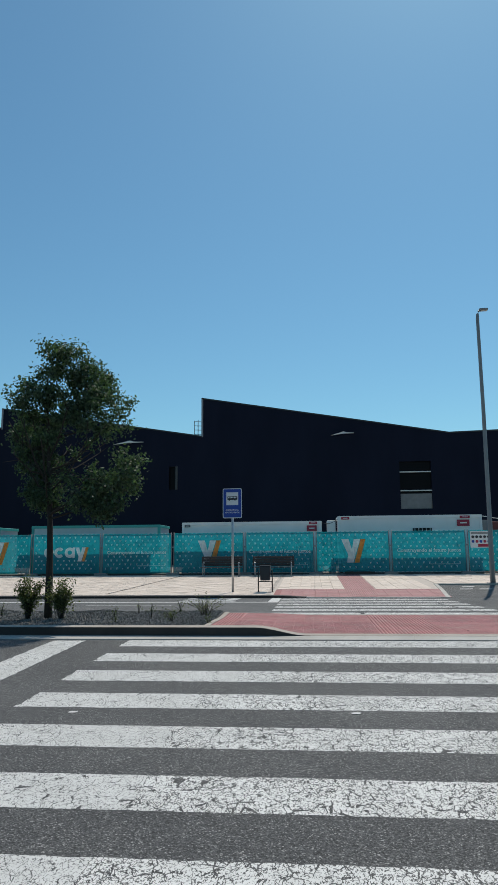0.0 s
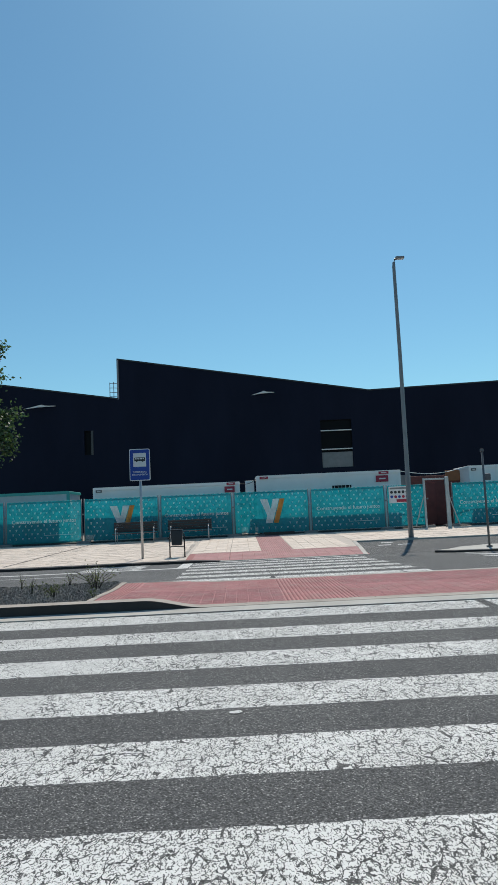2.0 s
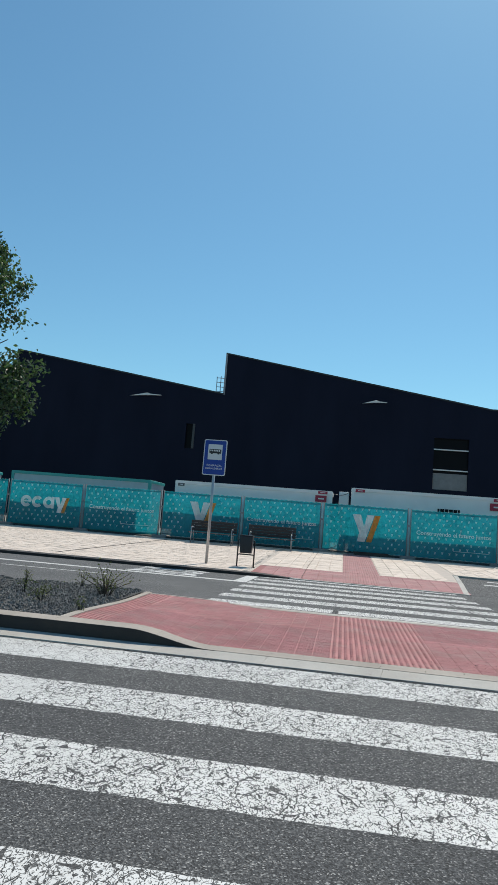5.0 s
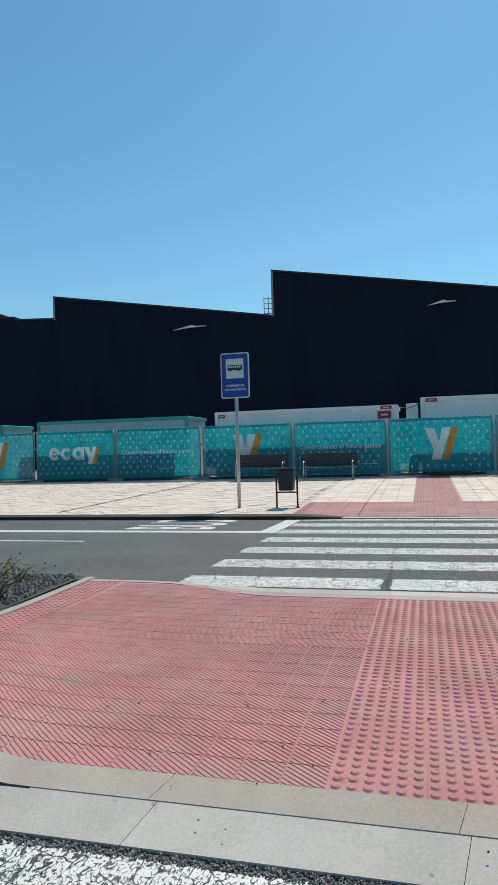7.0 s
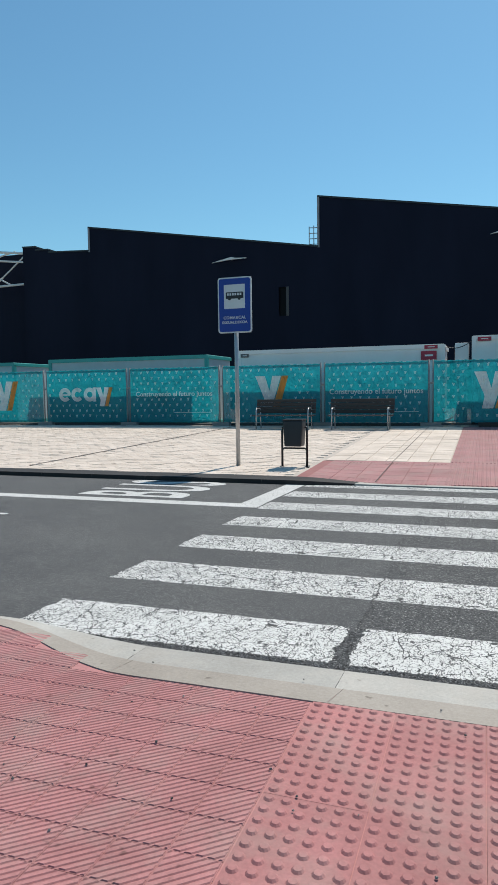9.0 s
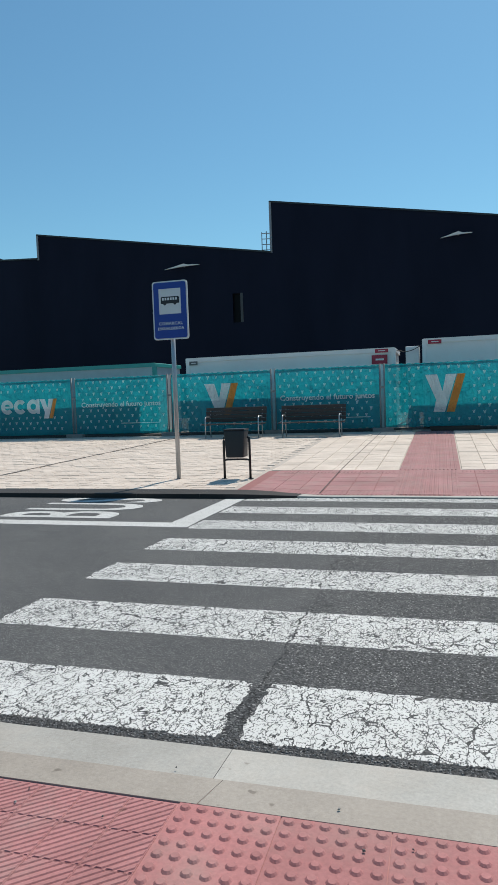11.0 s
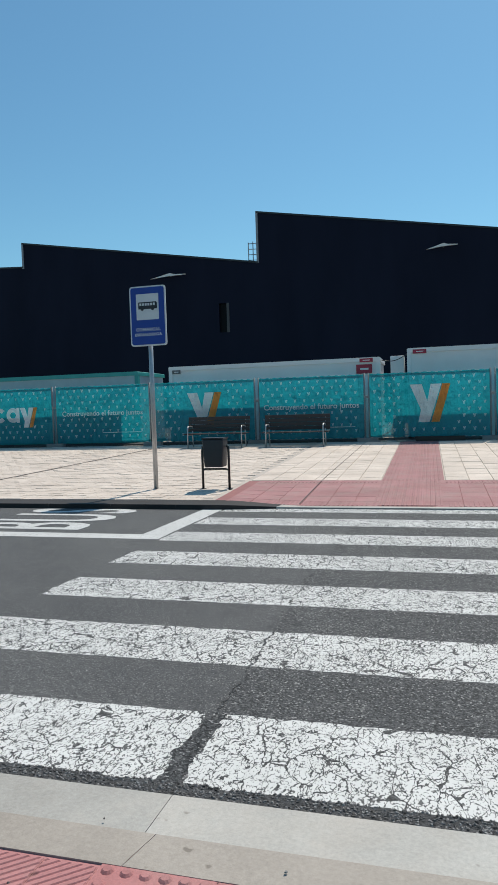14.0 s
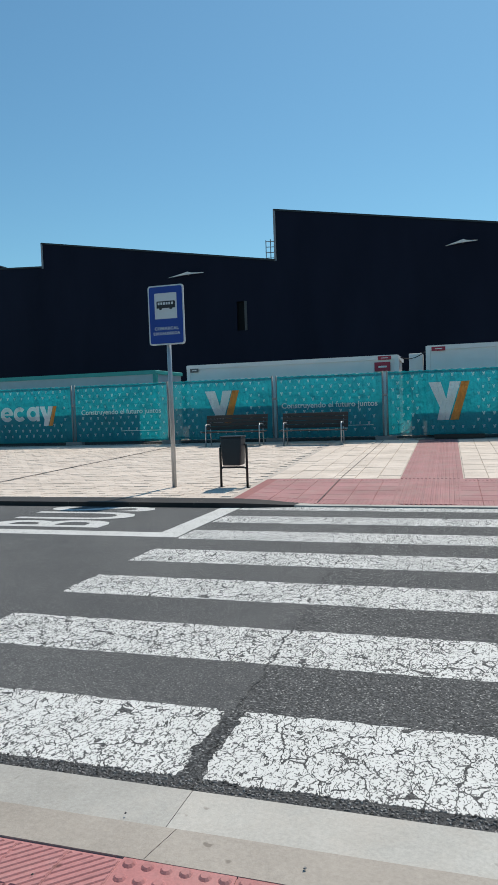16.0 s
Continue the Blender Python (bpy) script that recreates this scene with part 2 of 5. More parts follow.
CABIN_PANEL = plain("cabin_pale_panel", (0.42, 0.48, 0.50), 0.5, var=0.08)
RUST = plain("rust_red_sheet", (0.16, 0.035, 0.03), 0.6, var=0.25)
ORANGE_WOOD = plain("orange_brown_board", (0.33, 0.12, 0.05), 0.7, var=0.2)
CONCRETE = plain("concrete_block", (0.20, 0.195, 0.19), 0.9, var=0.25, relief=0.004)
WHITE_STEEL = plain("white_steel", (0.68, 0.68, 0.67), 0.5, var=0.1)
GREY_PANEL = plain("grey_board", (0.21, 0.21, 0.21), 0.8, var=0.15)
BARK = plain("dark_bark", (0.03, 0.024, 0.02), 0.9, var=0.4, scale=14, relief=0.01)
LEAF = make_leaf("tree_leaf", (0.012, 0.030, 0.018), (0.075, 0.122, 0.075))
LEAF_DRY = make_leaf("weed_leaf", (0.04, 0.058, 0.022), (0.125, 0.14, 0.06))
GLASS, _nt, _b = material("dark_window_glass")
_b.inputs["Base Color"].default_value = (0.004, 0.005, 0.007, 1)
_b.inputs["Roughness"].default_value = 0.5
_b.inputs["Specular IOR Level"].default_value = 0.1
LENS = plain("lamp_lens", (0.6, 0.62, 0.6), 0.3)


# ---- building helpers ----
def part(name, bm, mat, parent=None, label="", smooth=False):
    me = bpy.data.meshes.new(name)
    bm.normal_update()
    bm.to_mesh(me)
    bm.free()
    me.materials.append(mat)
    if smooth:
        me.polygons.foreach_set("use_smooth", [True] * len(me.polygons))
    ob = new(name, me)
    if parent is not None:
        ob.parent = parent
    if label:
        ob["label"] = label
    return ob


def thing(name, label, category, at=(0, 0, 0), rz=0, group="", kind=""):
    ob = new(name)
    ob.empty_display_size = 0.2
    ob.matrix_world = pose(*at, 0, 0, rz)
    return tagged(ob, label, category, group, kind)


def box(x0, x1, y0, y1, z0, z1, bevel=0.0, bm=None):
    own = bmesh.new()
    v = bmesh.ops.create_cube(own, size=1)["verts"]
    for p in v:
        p.co = Vector(((x0 + x1) / 2 + p.co.x * (x1 - x0), (y0 + y1) / 2 + p.co.y * (y1 - y0), (z0 + z1) / 2 + p.co.z * (z1 - z0)))
    if bevel:
        bmesh.ops.bevel(own, geom=own.edges[:], offset=bevel, segments=2, affect="EDGES", profile=0.6)
    return merge(bm, own)


def merge(bm, other):
    if bm is None:
        return other
    me = bpy.data.meshes.new("tmp")
    other.to_mesh(me)
    other.free()
    bm.from_mesh(me)
    bpy.data.meshes.remove(me)
    return bm


def tube(points, radius, sides=10, bm=None, radius_end=None, cap=True):
    """A round bar along a line of points, tapering to radius_end."""
    own = bm if bm is not None else bmesh.new()
    pts = [Vector(p) for p in points]
    rings = []
    for i, p in enumerate(pts):
        d = (pts[min(i + 1, len(pts) - 1)] - pts[max(i - 1, 0)]).normalized()
        side = d.cross(Vector((0, 0, 1)) if abs(d.z) < 0.95 else Vector((1, 0, 0))).normalized()
        up = side.cross(d)
        r = radius if radius_end is None else radius + (radius_end - radius) * i / (len(pts) - 1)
        rings.append([own.verts.new(p + (side * math.cos(a) + up * math.sin(a)) * r) for a in (2 * math.pi * k / sides for k in range(sides))])
    for a, b in zip(rings, rings[1:]):
        for k in range(sides):
            own.faces.new((a[k], a[(k + 1) % sides], b[(k + 1) % sides], b[k]))
    if cap:
        own.faces.new(rings[0][::-1])
        own.faces.new(rings[-1])
    return own


def prism(outline, y0, y1, bm=None):
    """An outline in x and z, drawn out from y0 to y1."""
    own = bm if bm is not None else bmesh.new()
    a = [own.verts.new((x, y0, z)) for x, z in outline]
    b = [own.verts.new((x, y1, z)) for x, z in outline]
    n = len(a)
    own.faces.new(a)
    own.faces.new(b[::-1])
    for i in range(n):
        own.faces.new((a[(i + 1) % n], a[i], b[i], b[(i + 1) % n]))
    bmesh.ops.recalc_face_normals(own, faces=own.faces[:])
    return own


def slab(outline, z_of, depth, bm=None):
    """An outline in x and y as a slab whose top follows z_of(x, y)."""
    own = bm if bm is not None else bmesh.new()
    t = [own.verts.new((x, y, z_of(x, y))) for x, y in outline]
    b = [own.verts.new((x, y, z_of(x, y) - depth)) for x, y in outline]
    n = len(t)
    own.faces.new(t)
    own.faces.new(b[::-1])
    for i in range(n):
        own.faces.new((t[(i + 1) % n], t[i], b[i], b[(i + 1) % n]))
    return own


def strip(xs, near, far, z_near, z_far, skirt_near=None, skirt_far=None, bm=None):
    """A band along x between two curves, with optional upright faces down to skirt heights."""
    own = bm if bm is not None else bmesh.new()
    rows = []
    for x in xs:
        r = []
        if skirt_near:
            r.append(own.verts.new((x, near(x), skirt_near(x))))
        r.append(own.verts.new((x, near(x), z_near(x))))
        r.append(own.verts.new((x, far(x), z_far(x))))
        if skirt_far:
            r.append(own.verts.new((x, far(x), skirt_far(x))))
        rows.append(r)
    for a, b in zip(rows, rows[1:]):
        for i in range(len(a) - 1):
            own.faces.new((a[i], b[i], b[i + 1], a[i + 1]))
    return own


def smooth(a, b, x):
    t = min(1.0, max(0.0, (x - a) / (b - a)))
    return t * t * (3 - 2 * t)


def lettering(name, text, size, mat, parent, m, spacing=1.0, depth=0.002, align="CENTER", bold=0.0):
    """Words in the built-in font as one mesh, lying in its own x-y plane and then placed by m."""
    cu = bpy.data.curves.new(name, "FONT")
    cu.body, cu.size, cu.extrude, cu.space_character = text, size, depth, spacing
    cu.align_x, cu.align_y, cu.resolution_u, cu.offset = align, "CENTER", 3, bold
    tmp = bpy.data.objects.new("tmp", cu)
    scene.collection.objects.link(tmp)
    dg = bpy.context.evaluated_depsgraph_get()
    me = bpy.data.meshes.new_from_object(tmp.evaluated_get(dg))
    bpy.data.objects.remove(tmp)
    me.transform(m)
    me.materials.clear()
    me.materials.append(mat)
    ob = new(name, me)
    ob.parent = parent
    return ob


# ---- ground and roads ----
def z_near(y):
    return 0.08 + 0.0235 * y


def z_far(y):
    return -0.02 * y


def z_pave(y):
    return -0.30 + 0.0275 * y


def island_top(x, y=-0.3):
    return 0.03 + (0.012 + 0.07 * smooth(-0.9, -3.3, y)) * smooth(-1.3, -2.7, x)


def drop(x):
    return smooth(-2.4, -0.9, x)


def red_far(x, y):
    flat = z_pave(y)
    low = -0.147 + (z_pave(10.15) + 0.147) * (y - 7.7) / 2.45
    return flat + (low - flat) * drop(x) if y < 10.15 else flat


def frange(a, b, step):
    n = max(1, round((b - a) / step))
    return [a + (b - a) * i / n for i in range(n + 1)]


bm = bmesh.new()
profile = [(-1500, -0.5), (-14.5, -0.42), (-4.2, -0.2), (0, -0.2), (7.6, -0.35), (18.6, 0.1), (19.3, 0.2), (80, 0.25), (1500, 0.25)]
rows = [[bm.verts.new((x, y, z)) for x in (-1500, -60, 60, 1500)] for y, z in profile]
for a, b in zip(rows, rows[1:]):
    for i in range(3):
        bm.faces.new((a[i], a[i + 1], b[i + 1], b[i]))
tagged(part("ground", bm, GROUND), "dry bare ground around the roads and building site", "ground", kind="structure")

bm = slab([(-300, -14.2), (300, -14.2), (300, -3.95), (-300, -3.95)], lambda x, y: z_near(y), 0.25)
tagged(part("road_near", bm, ASPHALT), "worn grey asphalt carriageway with a zebra crossing", "road", kind="structure")
bm = slab([(-300, -0.2), (-0.045, -0.2), (-0.065, 1.2), (-0.11, 3.0), (-0.06, 5.5), (0.03, 7.75), (-300, 7.75)], lambda x, y: z_far(y), 0.25)
tagged(part("road_far", bm, ASPHALT_FINE), "smooth worn grey asphalt carriageway with bus bay", "road", kind="structure")
bm = slab([(-0.045, -0.2), (300, -0.2), (300, 7.75), (0.03, 7.75), (-0.06, 5.5), (-0.11, 3.0), (-0.065, 1.2)], lambda x, y: z_far(y), 0.25)
tagged(part("road_far", bm, ASPHALT), "coarser dark asphalt half of the far carriageway", "road", kind="structure")
bm = slab([(3.15, 7.7), (300, 7.7), (300, 12.55), (3.6, 12.55)], lambda x, y: -0.152 + (y - 7.7) * 0.032, 0.2)
tagged(part("road_apron", bm, ASPHALT), "asphalt site entrance apron behind a kerbed island", "road", kind="structure")
bm = slab([(-300, -40), (300, -40), (300, -14.2), (-300, -14.2)], lambda x, y: -0.14 + 0.0 * y, 0.2)
tagged(part("pavement_near", bm, KERB_TAN), "plain concrete pavement behind the first crossing", "pavement", kind="structure")


# ---- road markings ----
def ragged(x0, x1, y0, y1, z_of, lift, mat, name, label, rough=0.012, seed=0, group="", category="road marking"):
    """A painted band with slightly frayed edges, laid on the road."""
    own = bmesh.new()
    n = max(2, int((x1 - x0) / 0.04)) if x1 - x0 > y1 - y0 else 3
    m = 22 if n > 3 else max(2, int((y1 - y0) / 0.05))
    grid = []
    for i in range(n + 1):
        col = []
        for j in range(m + 1):
            x, y = x0 + (x1 - x0) * i / n, y0 + (y1 - y0) * j / m
            e = noise.noise((x * 9, y * 9, seed)) * rough + noise.noise((x * 31, y * 31, seed)) * rough * 0.6
            x += e * 2.2 if i in (0, n) else 0
            y += e if j in (0, m) else 0
            col.append(own.verts.new((x, y, z_of(y) + lift)))
        grid.append(col)
    for a, b in zip(grid, grid[1:]):
        for j in range(m):
            own.faces.new((a[j], b[j], b[j + 1], a[j + 1]))
    ob = part(name, own, mat)
    return tagged(ob, label, category, group)


BAR_NEAR, BAR_FAR = "thick white zebra bar, crazed and chipped on grey asphalt", "white zebra bar with crazed paint in the far carriageway"
for k in range(7):
    y = -4.78 - 1.2 * k
    worn = -2.05 - 0.06 * k + random.Random(k).uniform(-.15, .15)
    for x0, x1 in ((-4.08, worn), (worn + 0.004, 2.46 + 0.05 * k), (2.60 + 0.05 * k, 4.9)):
        ragged(x0, x1, y, y + 0.6, z_near, 0.0012, PAINT_SMOOTH if x1 == worn else PAINT_WORN, "zebra_bar", BAR_NEAR, seed=k, group="first zebra crossing")
for k in range(7):
    y = 1.2 * k
    x = -0.025
    for x0, x1 in ((-2.12, x - 0.085), (x, 3.14)) if k == 0 else ((-2.12, 3.14 - 0.04 * k),):
        ragged(x0, x1, y, y + (0.6 if k < 6 else 0.36), z_far, 0.0012, PAINT_THICK if k == 0 else PAINT_WORN if k < 3 else PAINT, "zebra_bar", BAR_FAR, seed=20 + k, group="second zebra crossing")
ragged(-5.3, -4.78, -10.9, -4.25, z_near, 0.0012, PAINT_SMOOTH, "stop_line", "broad white stop line before the zebra crossing")
ragged(-60, -2.15, 4.87, 5.17, z_far, 0.0012, PAINT_THIN, "bus_bay_line", "white line along the edge of the bus bay", 0.004)
ragged(-2.47, -2.16, 5.172, 7.5, z_far, 0.0012, PAINT_THIN, "bus_bay_line", "white cross line closing the bus bay", 0.004)
for i in range(6):
    ragged(-7.4 - 5 * i, -4.98 - 5 * i, 3.47, 3.57, z_far, 0.0012, PAINT_THIN, "lane_dash", "thin white dash between lanes", 0.004, i, "lane dashes")
for x, y in ((5.72, 5.75), (5.70, 4.30), (5.74, 3.0), (5.78, 1.75), (7.45, 5.35)):
    own = slab([(x, y), (x + 0.55, y - 1.15), (x + 0.60, y - 0.72), (x + 0.05, y + 0.4)], lambda a, b: z_far(b) + 0.0015, 0.001)
    tagged(part("hatch_stripe", own, PAINT_THIN), "slanting white hatch stripe on asphalt", "road marking", "hatched area")
for x, y in ((4.2, 10.6), (4.9, 10.6), (4.5, 11.6)):
    own = slab([(x, y), (x + 0.45, y), (x + 0.5, y + 0.22), (x + 0.05, y + 0.22)], lambda a, b: -0.152 + (b - 7.7) * 0.032 + 0.004, 0.003)
    tagged(part("faded_mark", own, PAINT_THIN), "faded white mark on the site entrance asphalt", "road marking", "faded marks")
bus = lettering("bus_lettering", "BUS", 1.0, PAINT_THIN, None, Matrix.Identity(4), 1.06, 0.0015, bold=0.014)
co = [v.co.copy() for v in bus.data.vertices]
lo, hi = [min(c[i] for c in co) for i in (0, 1)], [max(c[i] for c in co) for i in (0, 1)]
for v, c in zip(bus.data.vertices, co):
    a, b = (c.x - lo[0]) / (hi[0] - lo[0]), (c.y - lo[1]) / (hi[1] - lo[1])
    v.co = (-3.44 - 1.78 * b, 5.40 + 1.96 * a, z_far(5.40 + 1.96 * a) + 0.0026 + c.z * 0.5)
tagged(bus, "long white BUS letters painted in the bus bay", "road marking")


def seam(points, width, z_of, label, steady=False):
    """A tar-filled crack along the road."""
    own, prev = bmesh.new(), None
    for i in range(len(points) - 1):
        (xa, ya), (xb, yb) = points[i], points[i + 1]
        n = max(2, int(math.hypot(xb - xa, yb - ya) / 0.012))
        for j in range(n):
            t = j / n
            x, y = xa + (xb - xa) * t, ya + (yb - ya) * t
            x += noise.noise((x * 2, y * 5, 3.3)) * 0.045 + noise.noise((x * 5, y * 23, 1.3)) * 0.025 + noise.noise((x, y * 61, 2.1)) * 0.012
            w = width * max(0.12, 0.45 + 1.3 * noise.noise((x, y * 7, 7.7)) + 0.6 * noise.noise((x, y * 29, 5.7)))
            w = width * (1.0 + 0.35 * noise.noise((x, y * 11, 4.7))) if steady else w
            cur = (own.verts.new((x - w, y, z_of(y) + 0.003)), own.verts.new((x + w, y, z_of(y) + 0.003)))
            if prev:
                own.faces.new((prev[0], prev[1], cur[1], cur[0]))
            prev = cur
    return tagged(part("road_crack", own, CRACK_DARK), label, "crack")


CRACK_DARK = make_asphalt("open_dark_crack", 120, -0.012, 0.008)
CRACK = [(-0.04, -0.02), (-0.06, 0.56), (-0.065, 1.2), (-0.09, 1.77), (-0.1, 2.4), (-0.12, 3.0), (-0.1, 3.8), (-0.06, 5.5), (0.01, 6.2)]
seam([(-0.075, -0.02), (-0.065, 0.62)], 0.041, z_far, "wide dark crack splitting a zebra bar by the kerb", True)
seam(CRACK[1:], 0.0085, z_far, "dark open crack running across the zebra bars")
seam([(2.52, -4.2), (2.62, -7.0), (2.85, -12.5)], 0.05, z_near, "dark joint across the ends of the zebra bars", True)
seam([(2.60, 0.0), (2.42, 2.0), (2.25, 4.2)], 0.022, z_far, "narrow dark joint near the ends of the zebra bars", True)
for x, y in ((-0.79, -8.49), (-3.43, -8.57)):
    own = bmesh.new()
    bmesh.ops.create_circle(own, cap_ends=True, segments=9, radius=0.05)
    for v in own.verts:
        v.co = Vector((x + v.co.x * 1.0 + random.uniform(-.01, .01), y + v.co.y * 0.7 + random.uniform(-.01, .01), z_near(y) + 0.006))
    tagged(part("paint_chip", own, PAINT_THIN), "small loose patch of white paint on asphalt", "paint patch")
TAR = plain("coarse_dark_asphalt", (0.055, 0.055, 0.056), 0.95, var=0.9, scale=60, grain=140, relief=0.02)


def rubble(name, n, x0, x1, edge_lo, edge_hi, z_of, s0, s1, mat, label, seed):
    """Loose chips strewn over a strip, in one mesh."""
    rng = random.Random(seed)
    verts, faces = [], []
    for _ in range(n):
        x = rng.uniform(x0, x1)
        y = rng.uniform(edge_lo(x), edge_hi(x))
        s, k, a = rng.uniform(s0, s1), len(verts), rng.uniform(0, 6.28)
        z = z_of(x, y)
        for q in range(4):
            r = s * rng.uniform(0.7, 1.25)
            verts.append((x + r * math.cos(a + q * 1.571), y + r * math.sin(a + q * 1.571), z - 0.002))
        for q in range(4):
            r = s * rng.uniform(0.3, 0.75)
            verts.append((x + r * math.cos(a + q * 1.571 + 0.4), y + r * math.sin(a + q * 1.571 + 0.4), z + s * rng.uniform(0.25, 0.6)))
        faces.append([k + 4 + q for q in range(4)])
        faces += [[k + q, k + (q + 1) % 4, k + 4 + (q + 1) % 4, k + 4 + q] for q in range(4)]
    me = bpy.data.meshes.new(name)
    me.from_pydata(verts, [], faces)
    me.materials.append(mat)
    return tagged(new(name, me), label, "debris", kind="stuff")


CHIPS = make_tile("asphalt_chips", (0.15, 0.148, 0.145), 0.95)
own = bmesh.new()
prev = None
for i in range(420):
    x = -2.0 + i * 0.012
    cur = (own.verts.new((x, -0.13, 0.007)), own.verts.new((x, -0.006 + 0.016 * noise.noise((x * 9, 0, 0)), 0.0065)))
    if prev:
        own.faces.new((prev[0], cur[0], cur[1], prev[1]))
    prev = cur
tagged(part("asphalt_strip", own, TAR), "coarse dark asphalt strip against the kerb", "asphalt patch")
rubble("asphalt_chips", 5200, -2.0, 3.0, lambda x: -0.115 + 0.02 * noise.noise((x * 6, 4, 0)), lambda x: 0.0 + 0.02 * noise.noise((x * 9, 0, 0)), lambda x, y: 0.007, 0.003, 0.009, CHIPS, "loose dark asphalt chips along the kerb", 8)
rubble("asphalt_chips", 3000, -2.3, 2.3, lambda x: -4.19, lambda x: -4.13 + 0.02 * noise.noise((x * 6, 9, 0)), lambda x, y: z_near(y) + 0.004, 0.003, 0.008, CHIPS, "loose dark asphalt chips along the near gutter", 9)
rubble("grit", 170, -2.4, 2.4, lambda x: -4.1, lambda x: -0.15, lambda x, y: 0.041, 0.003, 0.008, CHIPS, "dark grit scattered on red tiles and kerbs", 10)

# ---- traffic island: kerbs ----
S = lambda x: smooth(-1.0, -2.2, x)


def kerb_run(name, label, mat, x_from, x_to, near, far, zn, zf, sn, sf, step=1.1, dense=0.1):
    holder = thing(name, label, "kerb", kind="structure")
    x = x_from
    while x < x_to:
        e = min(x + step, x_to)
        own = strip(frange(x + 0.0011, e - 0.0011, dense if -4 < x < 3 else 0.5), near, far, zn, zf, sn, sf)
        own.verts.ensure_lookup_table()
        side = 2 + bool(sn) + bool(sf)
        for k in range(side):
            skew = 0.028 if k >= side / 2 else -0.012
            own.verts[k].co.x += skew
            own.verts[len(own.verts) - side + k].co.x += skew
        part("kerbstone", own, mat, holder)
        x = e
    return holder


kerb_run("kerb_island_far_gutter", "pale concrete gutter stones along the traffic island", KERB, -44.0, 45, lambda x: -0.33 + 0.33 * S(x), lambda x: -0.09 + 0.16 * S(x),
         lambda x: island_top(x) - 0.002, lambda x: 0.014 + (island_top(x) - 0.03) * S(x), None, lambda x: -0.1)
kerb_run("kerb_island_far", "tan concrete kerbstones edging the red paving", KERB_TAN, -44.0, 45, lambda x: -0.5 + 0.40 * S(x), lambda x: -0.333 + 0.33 * S(x),
         lambda x: island_top(x) + 0.005, lambda x: island_top(x) + 0.001, lambda x: -0.05, lambda x: -0.05)
kerb_run("kerb_island_near_gutter", "pale concrete gutter along the traffic island", KERB, -48.0, 45, lambda x: -4.14, lambda x: -3.9,
         lambda x: z_near(-4.14) + 0.012, lambda x: z_near(-3.9) + 0.034, lambda x: -0.2, None)
RISE = lambda x: 0.125 * smooth(-1.25, -2.1, x)
kerb_run("kerb_island_near", "tan kerbstones rising towards the planted bed", KERB_TAN, -48.0, 45, lambda x: -3.9, lambda x: -3.72 + 0.03 * smooth(-1.25, -2.2, x),
         lambda x: 0.026 + RISE(x), lambda x: 0.038 + RISE(x), lambda x: -0.1, lambda x: -0.05)
# thin dark sheet standing in for shade on the raised kerb's road side
own = strip(frange(-48.0, -1.2, 0.1), lambda x: -3.906, lambda x: -3.9045, lambda x: 0.0255 + RISE(x), lambda x: 0.0255 + RISE(x), lambda x: 0.012)
tagged(part("kerb_island_near_face", own, KERB_DARK), "upright kerb face beside the planted bed, coloured dark for shade", "kerb", kind="structure")

# ---- traffic island: red paving ----
edge = lambda y: -3.03 + 0.02 * (0.1 - y)
isl_holder = thing("pavement_island", "red textured tactile tile paving on the traffic island", "pavement", kind="structure")
own = bmesh.new()
xs = frange(-3.02, 3, 0.1) + [6, 12, 46]
rows = []
for x in xs:
    rows.append([own.verts.new((x, y, island_top(x, y) - 0.0012)) for y in (-3.8, -3.2, -2.6, -2.0, -1.4, -0.8, -0.4 + 0.4 * S(x))])
for a, b in zip(rows, rows[1:]):
    for j in range(6):
        own.faces.new((a[j], b[j], b[j + 1], a[j + 1]))
part("paving_bed", own, RED_TILE, isl_holder)
P = 0.178


def clip_band(size, lo, hi, flip):
    """The part of a square tile between two slanting lines."""
    h = size / 2
    poly = [(-h, -h), (h, -h), (h, h), (-h, h)]
    f = (lambda p: p[0] * 0.85 + p[1]) if not flip else (lambda p: -p[0] * 0.85 + p[1])
    for sign, lim in ((1, lo), (-1, hi)):
        out = []
        for i, p in enumerate(poly):
            q = poly[(i + 1) % len(poly)]
            a, b = sign * (f(p) - lim), sign * (f(q) - lim)
            if a >= 0:
                out.append(p)
            if (a >= 0) != (b >= 0):
                t = a / (a - b)
                out.append((p[0] + (q[0] - p[0]) * t, p[1] + (q[1] - p[1]) * t))
        poly = out
        if len(poly) < 3:
            return []
    return poly


